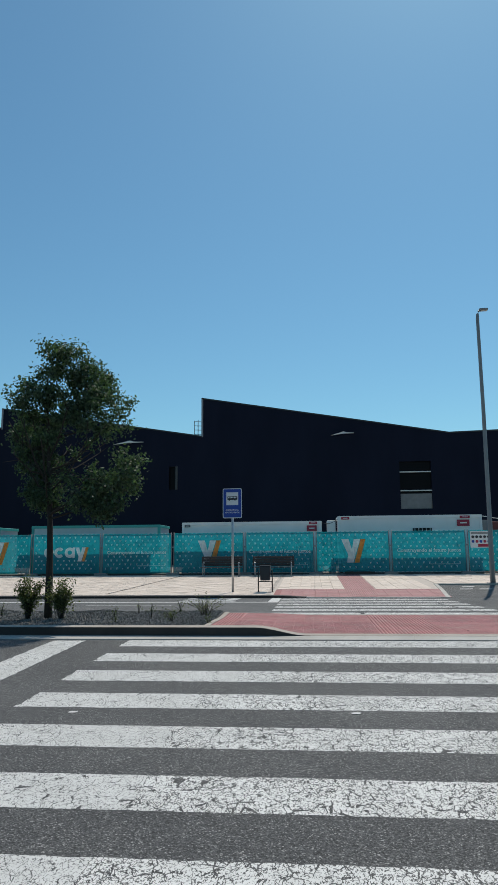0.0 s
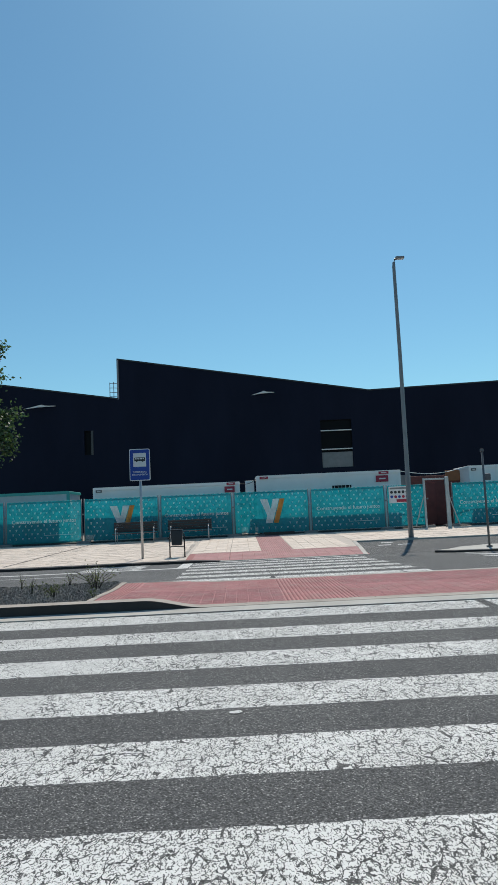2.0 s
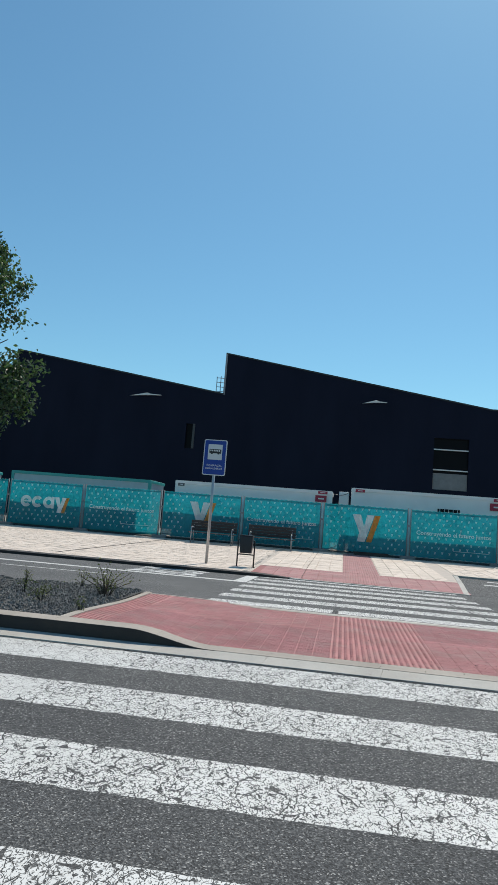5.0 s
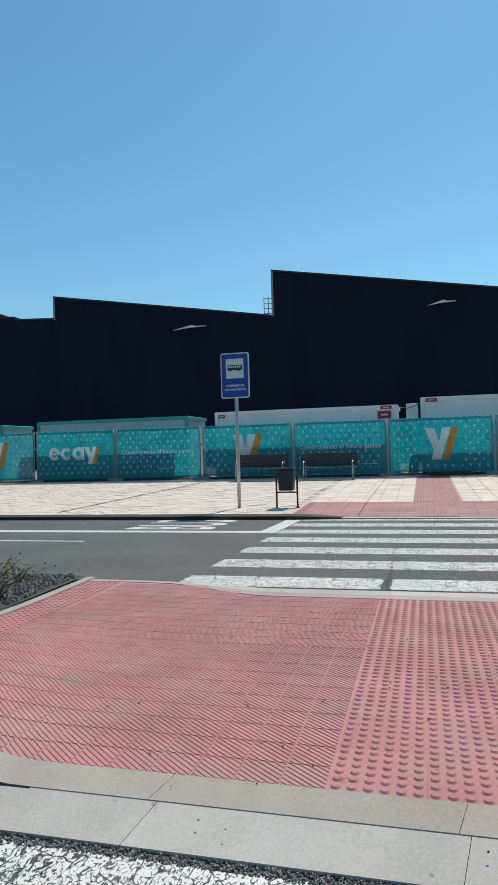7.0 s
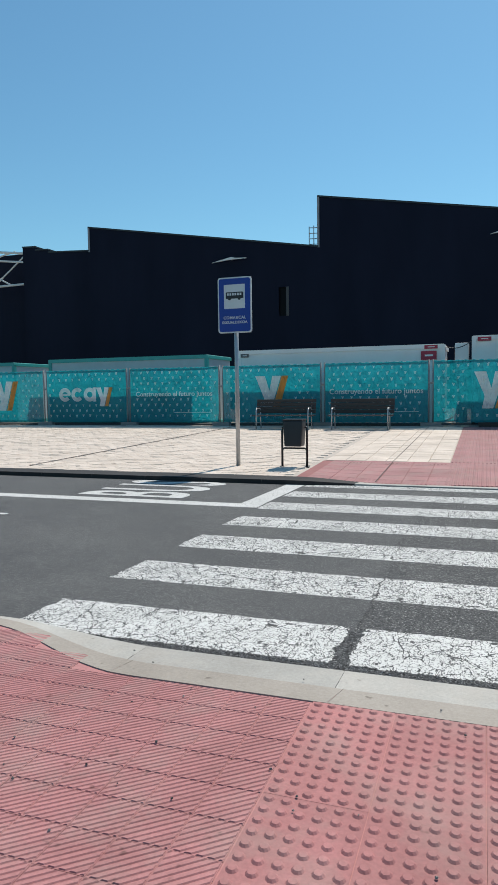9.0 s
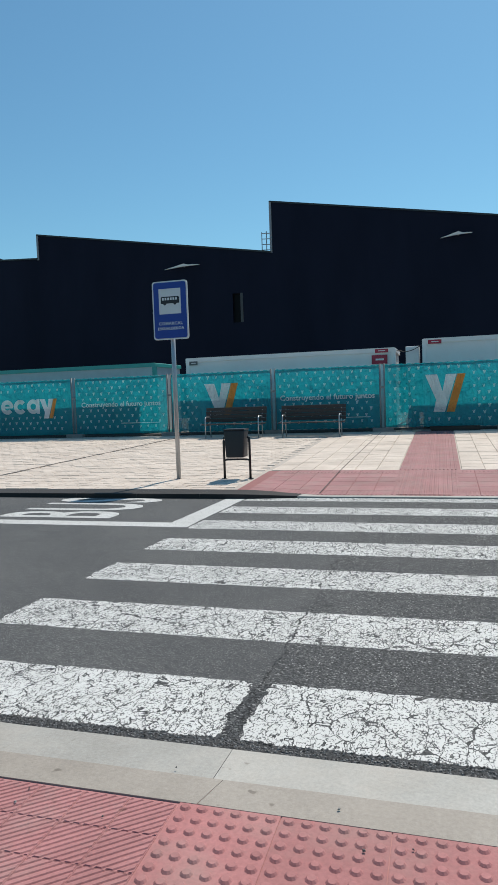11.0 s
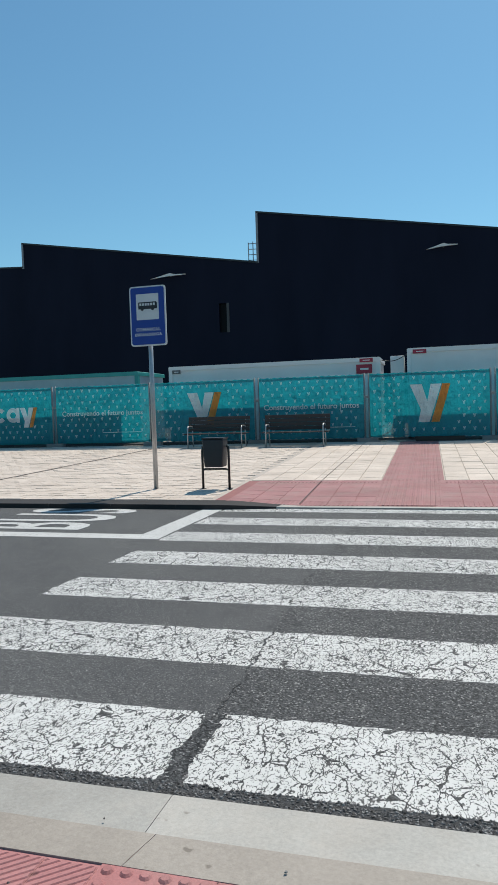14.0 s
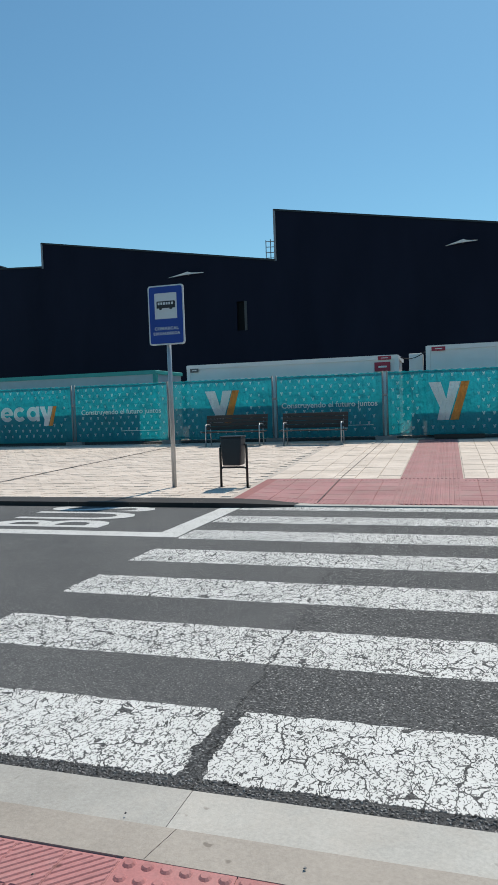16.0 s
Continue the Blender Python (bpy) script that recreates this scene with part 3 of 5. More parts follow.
def groove_mesh(flip):
    own, size, inner = bmesh.new(), P - 0.0018, P - 0.0065
    h = size / 2
    own.faces.new([own.verts.new((x, y, 0.001)) for x, y in ((-h, -h), (h, -h), (h, h), (-h, h))])
    pitch = 0.0315
    c = -0.2
    while c < 0.2:
        poly = clip_band(inner, c, c + 0.0225, flip)
        top = clip_band(inner - 0.004, c + 0.0042, c + 0.0183, flip)
        if len(poly) >= 3:
            low = [own.verts.new((x, y, 0.0012)) for x, y in poly]
            if len(top) == len(poly):
                up = [own.verts.new((x, y, 0.0050)) for x, y in top]
            else:
                mid = (sum(p[0] for p in poly) / len(poly), sum(p[1] for p in poly) / len(poly))
                up = [own.verts.new((mid[0] + (x - mid[0]) * 0.8, mid[1] + (y - mid[1]) * 0.8, 0.0048)) for x, y in poly]
            own.faces.new(up)
            for i in range(len(low)):
                own.faces.new((low[i], low[(i + 1) % len(low)], up[(i + 1) % len(low)], up[i]))
        c += pitch
    bmesh.ops.recalc_face_normals(own, faces=own.faces[:])
    me = bpy.data.meshes.new("groove_tile")
    own.to_mesh(me)
    own.free()
    me.materials.append(RED_TILE)
    return me


def dot_mesh():
    own, size, n, pitch = bmesh.new(), 0.363 - 0.003, 6, 0.0605
    h = size / 2
    own.faces.new([own.verts.new((x, y, 0.003)) for x, y in ((-h, -h), (h, -h), (h, h), (-h, h))])
    for i in range(n):
        for j in range(n):
            cx, cy = (i - (n - 1) / 2) * pitch, (j - (n - 1) / 2) * pitch
            lo_, hi_ = [], []
            for k in range(10):
                a = 2 * math.pi * k / 10
                lo_.append(own.verts.new((cx + 0.021 * math.cos(a), cy + 0.021 * math.sin(a), 0.003)))
                hi_.append(own.verts.new((cx + 0.0135 * math.cos(a), cy + 0.0135 * math.sin(a), 0.0105)))
            own.faces.new(hi_)
            for k in range(10):
                own.faces.new((lo_[k], lo_[(k + 1) % 10], hi_[(k + 1) % 10], hi_[k]))
    me = bpy.data.meshes.new("dot_tile")
    own.to_mesh(me)
    own.free()
    me.materials.append(RED_DOT)
    return me


def lay(name, me, holder, m):
    ob = new(name, me)
    ob.parent = holder
    ob.matrix_basis = m
    return ob


def tilt(x, y):
    return -math.degrees(math.atan((island_top(x + 0.05, y) - island_top(x - 0.05, y)) / 0.1))


def pitch_at(x, y):
    return math.degrees(math.atan((island_top(x, y + 0.05) - island_top(x, y - 0.05)) / 0.1))


GROOVE_A, GROOVE_B, DOTS = groove_mesh(False), groove_mesh(True), dot_mesh()
tile_jobs = []                     # pieces are laid at the end of the file
y_split = -1.9
for i in range(16):
    for j in range(21):
        x, y = -0.08 - P * (i + 0.5), -3.715 + P * (j + 0.5)
        if x < edge(y) + 0.44 or y > -0.52 + 0.40 * S(x):
            continue
        tile_jobs.append(("tile", GROOVE_A if y < y_split else GROOVE_B, isl_holder, pose(x, y, island_top(x, y) + random.uniform(-.0006, .0008), pitch_at(x, y) + random.uniform(-.12, .12), tilt(x, y) + random.uniform(-.12, .12), random.uniform(-.3, .3))))
for i in range(3):
    for j in range(9):
        tile_jobs.append(("dotted_tile", DOTS, isl_holder, pose(-0.075 + 0.363 * (i + 0.5), -3.715 + 0.3575 * (j + 0.5), 0.03 + random.uniform(-.0005, .0005))))
for j in range(10):
    y = -0.12 - 0.36 * (j + 0.5)
    x = edge(y) + 0.235
    tile_jobs.append(("dotted_tile", DOTS, isl_holder, pose(x, y, island_top(x, y), pitch_at(x, y), tilt(x, y), 1.1)))
right = bmesh.new()
for i in range(26):
    for j in range(18):
        x, y = 1.015 + P * (i + 0.5), -3.715 + P * (j + 0.5)
        k = len(right.verts)
        right.from_mesh(GROOVE_B if y < y_split else GROOVE_A)
        right.verts.ensure_lookup_table()
        for v in right.verts[k:]:
            v.co += Vector((x, y, 0.03))
tagged(part("grooved_tiles", right, RED_TILE, isl_holder), kind="stuff")
own = strip([5.7, 10, 20, 46], lambda x: -3.72, lambda x: -0.5, lambda x: 0.034, lambda x: 0.034)
part("far_paving", own, RED_TILE, isl_holder)

# ---- planted bed ----
bed = bmesh.new()
ys = frange(-3.6, 0.0, 0.3)
rows = []
for y in ys:
    rows.append([bed.verts.new((x if x < -3.2 else edge(y) - 0.04, y, 0.075 + (0.03 * noise.noise((x * 1.3, y * 1.3, 5)) if x > -25 else 0))) for x in [-40, -25] + frange(-14, -3.4, 0.3) + [-3]])
for a, b in zip(rows, rows[1:]):
    for i in range(len(a) - 1):
        bed.faces.new((a[i], a[i + 1], b[i + 1], b[i]))
tagged(part("planting_bed", bed, SOIL), "dark gravel planting bed on the traffic island", "planting bed", kind="structure")
own = bmesh.new()
prev = None
for y in frange(-3.6, 0.06, 0.12):
    x, z = edge(y), island_top(edge(y), y) + 0.012
    cur = [own.verts.new(c) for c in ((x - 0.05, y, 0.02), (x - 0.05, y, z), (x + 0.05, y, z), (x + 0.05, y, 0.02))]
    if prev:
        for k in range(3):
            own.faces.new((prev[k], prev[k + 1], cur[k + 1], cur[k]))
    prev = cur
tagged(part("bed_edging", own, KERB_TAN), "pale concrete edging between gravel and red paving", "edging", kind="structure")


def stones(n, x0, x1, y0, y1, seed):
    """Loose angular stones, all in one mesh."""
    rng = random.Random(seed)
    verts, faces = [], []
    for _ in range(n):
        x, y = x1 - (x1 - x0) * rng.random() ** 1.35, rng.uniform(y0, y1)
        if x > edge(y) - 0.08:
            continue
        s = rng.uniform(0.008, 0.023)
        z = 0.078 + 0.03 * noise.noise((x * 1.3, y * 1.3, 5))
        k = len(verts)
        a = rng.uniform(0, 6.28)
        for q in range(5):
            t = a + q * 1.2566
            r = s * rng.uniform(0.75, 1.2)
            verts.append((x + r * math.cos(t), y + r * math.sin(t), z - 0.004))
        for q in range(5):
            t = a + q * 1.2566 + 0.3
            r = s * rng.uniform(0.35, 0.7)
            verts.append((x + r * math.cos(t), y + r * math.sin(t), z + s * rng.uniform(0.6, 1.1)))
        faces.append([k + 5 + q for q in range(5)])
        for q in range(5):
            faces.append([k + q, k + (q + 1) % 5, k + 5 + (q + 1) % 5, k + 5 + q])
    me = bpy.data.meshes.new("gravel")
    me.from_pydata(verts, [], faces)
    me.materials.append(GRAVEL)
    return tagged(new("gravel", me), "loose grey gravel covering the planting bed", "gravel", kind="stuff")


stones(15000, -11, -2.5, -3.55, 0.0, 4)


def leaf_cloud(centres, per, spread, size, mat, name, parent, seed, droop=0.3):
    """Many small folded leaves round a set of twig ends, in one mesh."""
    rng = random.Random(seed)
    verts, faces = [], []
    for c, sc in centres:
        for _ in range(int(per * sc)):
            d = Vector((rng.gauss(0, 1), rng.gauss(0, 1), rng.gauss(0, 1)))
            p = Vector(c) + Vector((d.x * spread.x, d.y * spread.y, d.z * spread.z)) * sc ** 0.5
            axis = Vector((rng.uniform(-1, 1), rng.uniform(-1, 1), rng.uniform(-1, 0.5) - droop)).normalized()
            side = axis.cross(Vector((rng.uniform(-1, 1), rng.uniform(-1, 1), rng.uniform(-1, 1)))).normalized()
            up = side.cross(axis)
            s = size * rng.uniform(0.6, 1.35)
            k = len(verts)
            for a, b, h in ((0, 0, 0), (0.5, 0.28, 0.1), (1, 0, -0.06), (0.5, -0.28, 0.1)):
                verts.append(tuple(p + axis * a * s + side * b * s + up * h * s))
            faces += [[k, k + 1, k + 2], [k, k + 2, k + 3]]
    me = bpy.data.meshes.new(name)
    me.from_pydata(verts, [], faces)
    me.materials.append(mat)
    ob = new(name, me)
    ob.parent = parent
    return ob


def make_tree(at, height, base, radius, leaf, per, seed, label, trunk_r=0.08, clumps=280, lean=-0.15, lobes=()):
    rng = random.Random(seed)
    tree = thing("tree", label, "tree", at)
    top = height * 0.8
    trunk = tube([(lean * t + 0.03 * math.sin(5 * t), 0.03 * math.sin(3 * t + 1), top * t) for t in [i / 10 for i in range(11)]], trunk_r, 10, None, 0.018)
    part("trunk", trunk, BARK, tree, smooth=True)
    ends = []
    mid = (base + height) / 2
    for i in range(26):
        t = rng.uniform(0.42, 0.92)
        a = i * 2.4 + rng.uniform(-.4, .4)
        s = Vector((lean * t, 0, top * t * 0.9))
        zt = s.z + rng.uniform(0.3, 1.3)
        lim = radius * max(0.25, 1 - abs((zt - mid) / (height - base) * 1.75) ** 2.2) ** 0.5
        r = lim * rng.uniform(0.6, 1.0)
        e = Vector((math.cos(a) * r + (0.25 if lobes else 0), math.sin(a) * r, min(zt, height - 0.4)))
        m = s.lerp(e, 0.5) + Vector((0, 0, -0.12))
        limbs = tube([s, m, e], 0.024, 6, None, 0.007)
        ends += [s.lerp(e, q) for q in (0.55, 0.75, 0.9, 1.0)]
        for _ in range(3):
            w = m.lerp(e, rng.random())
            d = w + Vector((rng.uniform(-.35, .35), rng.uniform(-.35, .35), rng.uniform(-.05, .4)))
            tube([w, d], 0.009, 4, limbs, 0.004, False)
            ends.append(d)
        part("limb", limbs, BARK, tree)
    centres = []
    half = (height - base) / 2
    for k in range(clumps if lobes else 0):
        lx, ly, lz, lr = lobes[k % len(lobes)]
        d = Vector((rng.gauss(0, 1), rng.gauss(0, 1), rng.gauss(0, 1))).normalized() * rng.uniform(0.3, 1.0) ** 0.6
        d *= 0.92 + 0.3 * noise.noise(d * 2.5 + Vector((seed, k % len(lobes), 0)))
        centres.append((Vector((lx + d.x * lr, ly + d.y * lr, lz + d.z * lr)), rng.uniform(0.25, 1.25)))
    while len(centres) < clumps:
        d = Vector((rng.uniform(-1, 1), rng.uniform(-1, 1), rng.uniform(-1, 1)))
        lump = 0.80 + 0.58 * noise.noise(d.normalized() * 1.9 + Vector((seed, 0, 0))) + 0.12 * noise.noise(d.normalized() * 5)
        wide = 1.0 if d.z < 0.1 else 1.0 - 0.45 * (d.z - 0.1)
        if d.length > lump * wide or d.length < 0.25 or rng.random() > 0.35 + 0.65 * d.length:
            continue
        centres.append((Vector((lean + d.x * radius * 1.12, d.y * radius * 1.12, mid + d.z * half * 1.12)), rng.uniform(0.3, 1.2)))
    leaf_cloud(centres, per, Vector((0.105, 0.105, 0.095)) * (radius / 1.35), leaf, LEAF, "crown", tree, seed + 1)
    return tree


CROWN = ((0.12, 0.0, 5.25, 0.52), (0.70, 0.25, 4.85, 0.55), (-0.35, -0.2, 4.5, 0.55), (1.12, -0.1, 4.15, 0.58), (0.35, 0.1, 3.95, 0.80), (-0.62, 0.3, 3.75, 0.50), (-0.42, 0.3, 3.1, 0.52),
         (1.30, 0.15, 2.95, 0.55), (0.85, -0.35, 2.55, 0.55), (-0.15, 0.1, 2.5, 0.45), (0.3, 0.3, 4.6, 0.62), (1.15, -0.2, 2.35, 0.42))
make_tree((-6.38, -1.8, 0.06), 6.05, 1.85, 1.30, 0.072, 112, 14, "young broadleaf street tree with dark green leaves in gravel", clumps=360, lobes=CROWN)


def make_shrub(at, h, w, seed, label, stems=16, leaf=0.05, per=14):
    rng = random.Random(seed)
    sh = thing("shrub", label, "shrub", at, group="bed plants")
    st, cs = bmesh.new(), []
    for i in range(stems):
        a, r = rng.uniform(0, 6.28), w * rng.uniform(0.15, 1.0)
        hh = h * rng.uniform(0.45, 1.0)
        e = Vector((math.cos(a) * r, math.sin(a) * r, hh))
        m = Vector((e.x * 0.35, e.y * 0.35, hh * 0.55))
        tube([(e.x * 0.1, e.y * 0.1, -0.02), m, e], 0.006, 4, st, 0.002, False)
        cs += [(m.lerp(e, q), rng.uniform(0.4, 1.0)) for q in (0.0, 0.3, 0.55, 0.8, 1.0)]
    tagged(part("stems", st, BARK, sh), kind="stuff")
    leaf_cloud(cs, per, Vector((0.035, 0.035, 0.05)), leaf, LEAF_DRY, "foliage", sh, seed + 1, -0.2)
    return sh


make_shrub((-6.72, -1.95, 0.07), 0.8, 0.32, 21, "bushy weed with pale tips at the tree foot", 40)
make_shrub((-6.03, -1.98, 0.07), 0.78, 0.36, 22, "bushy weed with pale tips at the tree foot", 40)
make_shrub((-3.32, -1.2, 0.07), 0.44, 0.55, 23, "sparse twiggy weed in gravel beside the red paving", 26, 0.034, 4)
make_shrub((-3.8, -2.2, 0.07), 0.24, 0.28, 24, "low weed growing in gravel", 12, 0.03, 5)
for i, (x, y, h) in enumerate(((-4.35, -1.6, 0.36), (-4.8, -2.5, 0.22), (-5.2, -1.2, 0.25), (-3.5, -0.5, 0.28), (-4.0, -0.35, 0.3), (-4.9, -0.4, 0.34), (-7.6, -1.2, 0.4), (-3.0, -2.9, 0.2))):
    make_shrub((x, y, 0.07), h * 0.9, 0.12, 40 + i, "small thin weed growing in gravel", 6, 0.026, 4)

# ---- far pavement ----
far_pave = thing("pavement_far", "cream stone paver pavement with a red tactile path", "pavement", kind="structure")
own = slab([(-300, 7.9), (-2.45, 7.9), (-2.45, 10.12), (3.39, 10.12), (3.605, 12.4), (3.62, 12.56), (300, 12.56), (300, 19.2), (-300, 19.2)], lambda x, y: z_pave(y) - 0.006, 0.3)
part("paving_bed", own, CREAM_JOINT, far_pave)
own = strip(frange(-2.46, 3.3, 0.12), lambda x: 7.74, lambda x: 10.14, lambda x: red_far(x, 7.74) - 0.003, lambda x: red_far(x, 10.14), lambda x: -0.3, lambda x: -0.2)
part("red_bed", own, RED_JOINT, far_pave)


def paver_mesh(w, d, mat, name, h=0.008):
    own = bmesh.new()
    g, c = 0.002, 0.004
    lo_ = [own.verts.new((x, y, -0.006)) for x, y in ((-w / 2 + g, -d / 2 + g), (w / 2 - g, -d / 2 + g), (w / 2 - g, d / 2 - g), (-w / 2 + g, d / 2 - g))]
    up = [own.verts.new((v.co.x - math.copysign(c, v.co.x), v.co.y - math.copysign(c, v.co.y), h)) for v in lo_]
    own.faces.new(up)
    for i in range(4):
        own.faces.new((lo_[i], lo_[(i + 1) % 4], up[(i + 1) % 4], up[i]))
    me = bpy.data.meshes.new(name)
    own.to_mesh(me)
    own.free()
    me.materials.append(mat)
    return me


SLAB, RED_SLAB = paver_mesh(0.405, 0.41, CREAM_TILE, "paver"), paver_mesh(0.4, 0.4, RED_FAR, "red_tile", 0.004)
for j in range(21):
    y = 10.15 + 0.41 * (j + 0.5)
    for i in range(6):
        tile_jobs.append(("paver", SLAB, far_pave, pose(0.02 - 0.408 * (i + 0.5), y, z_pave(y) + random.uniform(-.003, .003), 1.49 + random.uniform(-.4, .4), random.uniform(-.4, .4))))
    for i in range(5):
        tile_jobs.append(("paver", SLAB, far_pave, pose(1.14 + 0.408 * (i + 0.5), y, z_pave(y) + random.uniform(-.003, .003), 1.49 + random.uniform(-.4, .4), random.uniform(-.4, .4))))


def blocks(name, x0, x1, y0, y1, w, d, seed, stagger=True):
    """A field of small pavers in one mesh, each a little uneven."""
    rng = random.Random(seed)
    verts, faces = [], []
    for j in range(int((y1 - y0) / d)):
        y = y0 + (j + 0.5) * d
        for i in range(int((x1 - x0) / w)):
            x = x0 + (i + 0.5) * w + (w / 2 if stagger and j % 2 else 0)
            z, k = z_pave(y) + rng.uniform(-.005, .005), len(verts)
            tx, ty = rng.uniform(-.010, .010), 0.0275 + rng.uniform(-.010, .010)
            for hh, g in ((-0.01, 0.003), (0.006, 0.009)):
                for sx, sy in ((-1, -1), (1, -1), (1, 1), (-1, 1)):
                    ax, ay = sx * (w / 2 - g), sy * (d / 2 - g)
                    verts.append((x + ax, y + ay, z + hh + tx * ax + ty * ay))
            faces.append([k + 4, k + 5, k + 6, k + 7])
            for q in range(4):
                faces.append([k + q, k + (q + 1) % 4, k + 4 + (q + 1) % 4, k + 4 + q])
    me = bpy.data.meshes.new(name)
    me.from_pydata(verts, [], faces)
    me.materials.append(CREAM_TILE)
    ob = new(name, me)
    ob.parent = far_pave
    return tagged(ob, kind="stuff")


blocks("small_pavers", -24, -2.5, 7.95, 18.9, 0.30, 0.20, 5)
blocks("entrance_pavers", 3.7, 24, 12.7, 18.9, 0.405, 0.41, 6, False)
for x0, y0, x1, y1, w in ((-8.27, 8.3, -7.45, 18.6, 0.03), (-1.06, 10.2, -1.01, 18.5, 0.007), (-1.07, 7.9, -1.06, 10.1, 0.007)):
    d = Vector((y1 - y0, x0 - x1)).normalized() * w
    own = bmesh.new()
    own.faces.new([own.verts.new((x, y, red_far(x, y) + 0.016)) for x, y in ((x0 - d.x, y0 - d.y), (x1 - d.x, y1 - d.y), (x1 + d.x, y1 + d.y), (x0 + d.x, y0 + d.y))][::-1])
    part("movement_joint", own, plain("dark_joint", (0.12, 0.10, 0.09), 0.9), far_pave)
FAR_KERB = (lambda x: 7.40 + 0.2 * drop(x), lambda x: 7.93 - 0.17 * drop(x), lambda x: red_far(x, 7.7) + 0.014, lambda x: red_far(x, 7.76) + 0.010, lambda x: -0.35, None)
# shade on the kerb face is put into the near-black colour, top included
kerb_run("kerb_far", "granite kerbstones, near-black for their shaded face, dropping towards the zebra crossing", KERB_BLACK, -60.1, -1.35, *FAR_KERB)
kerb_run("kerb_far_dropped", "flush pale concrete kerbstones at the zebra crossing", KERB, -1.348, 3.2, *FAR_KERB)
# red tactile ribs: a path to the fence and rows along the crossing
for j in range(6):
    for i in range(14):
        x, y = -2.25 + 0.4 * (i + 0.5), 7.76 + 0.4 * (j + 0.5)
        if x < -2.2 + (y - 7.76) * 0.02 or 0.0 < x < 1.1:
            continue
        zz = red_far(x, y)
        slope = math.degrees(math.atan((red_far(x, y + 0.1) - red_far(x, y - 0.1)) / 0.2))
        tile_jobs.append(("red_tile", RED_SLAB, far_pave, pose(x, y, zz + 0.001, slope, -math.degrees(math.atan((red_far(x + 0.1, y) - red_far(x - 0.1, y)) / 0.2)))))


def ribs(name, x0, x1, pitch, width, y0, y1):
    own = bmesh.new()
    x = x0
    while x < x1:
        ys = frange(y0, y1, 0.8)
        rows = [[own.verts.new((x + a, y, red_far(x, y) + h)) for a, h in ((0, 0.002), (0.005, 0.009), (width - 0.005, 0.009), (width, 0.002))] for y in ys]
        for a, b in zip(rows, rows[1:]):
            for k in range(3):
                own.faces.new((a[k], a[k + 1], b[k + 1], b[k]))
        own.faces.new(rows[0][::-1])
        own.faces.new(rows[-1])
        x += pitch
    part(name, own, RED_FAR, far_pave)


own = strip([0.03, 1.12], lambda x: 7.9, lambda x: 10.15, lambda x: red_far(0.5, 7.9) + 0.001, lambda x: red_far(0.5, 10.15) + 0.003)
part("red_path", own, RED_FAR, far_pave)
own = strip([0.03, 1.12], lambda x: 10.15, lambda x: 18.7, lambda x: z_pave(10.15) + 0.003, lambda x: z_pave(18.7) + 0.003)
part("red_path", own, RED_FAR, far_pave)
ribs("path_ribs", 0.04, 1.09, 0.07, 0.038, 7.85, 10.12)
ribs("path_ribs", 0.04, 1.09, 0.07, 0.038, 10.17, 18.65)
ribs("edge_ribs", -1.6, 0.0, 0.07, 0.038, 7.82, 8.12)
ribs("edge_ribs", 1.14, 3.1, 0.07, 0.038, 7.82, 8.12)
ribs("edge_ribs", -2.1, 0.0, 0.07, 0.038, 9.9, 10.1)
ribs("edge_ribs", 1.14, 3.1, 0.07, 0.038, 9.9, 10.1)
# kerb between pavement and site entrance, and the kerbed island in front of it
own = slab([(3.14, 7.65), (3.28, 7.65), (3.52, 10.15), (3.38, 10.15)], lambda x, y: -0.147 + (z_pave(10.15) + 0.147) * (y - 7.7) / 2.45 + 0.008, 0.3)
own = slab([(3.38, 10.152), (3.52, 10.152), (3.74, 12.45), (3.6, 12.45)], lambda x, y: z_pave(y) + 0.008, 0.3, own)
own = slab([(3.62, 12.46), (40, 12.46), (40, 12.6), (3.6, 12.6)], lambda x, y: z_pave(12.6) + 0.01, 0.3, own)
tagged(part("kerb_entrance", own, KERB), "pale kerb between pavement and site entrance", "kerb", kind="structure")
isl2 = thing("pavement_refuge", "kerbed concrete island with a signal post", "pavement", kind="structure")
out = [(5.15, 6.95), (5.6, 6.5), (6.6, 6.3), (60, 6.3), (60, 8.9), (7.4, 8.9), (6.2, 8.2), (5.5, 7.3)]
part("kerb", slab(out, lambda x, y: -0.075, 0.3), KERB_DARK, isl2)
part("top", slab([(5.25, 7.0), (5.75, 6.62), (6.65, 6.48), (60, 6.48), (60, 8.75), (7.45, 8.75), (6.3, 8.1), (5.68, 7.3)], lambda x, y: -0.066, 0.1), KERB, isl2)

# ---- bus stop sign ----
stop = thing("bus_stop_sign", "blue bus stop sign on a grey steel pole", "sign", (-3.95, 9.11, z_pave(9.11)))
part("pole", tube([(0, 0, -0.02), (0, 0, 3.5)], 0.042, 14), GALV, stop, "grey galvanised pole", True)
zb, zt, hw = 2.595, 3.66, 0.345


def plate(w0, w1, z0, z1, y0, y1, r=0.04):
    pts = []
    for cx, cz, a0 in ((w1 - r, z1 - r, 0), (w0 + r, z1 - r, 90), (w0 + r, z0 + r, 180), (w1 - r, z0 + r, 270)):
        pts += [(cx + r * math.cos(radians(a0 + q * 22.5)), cz + r * math.sin(radians(a0 + q * 22.5))) for q in range(5)]
    return prism(pts, y0, y1)


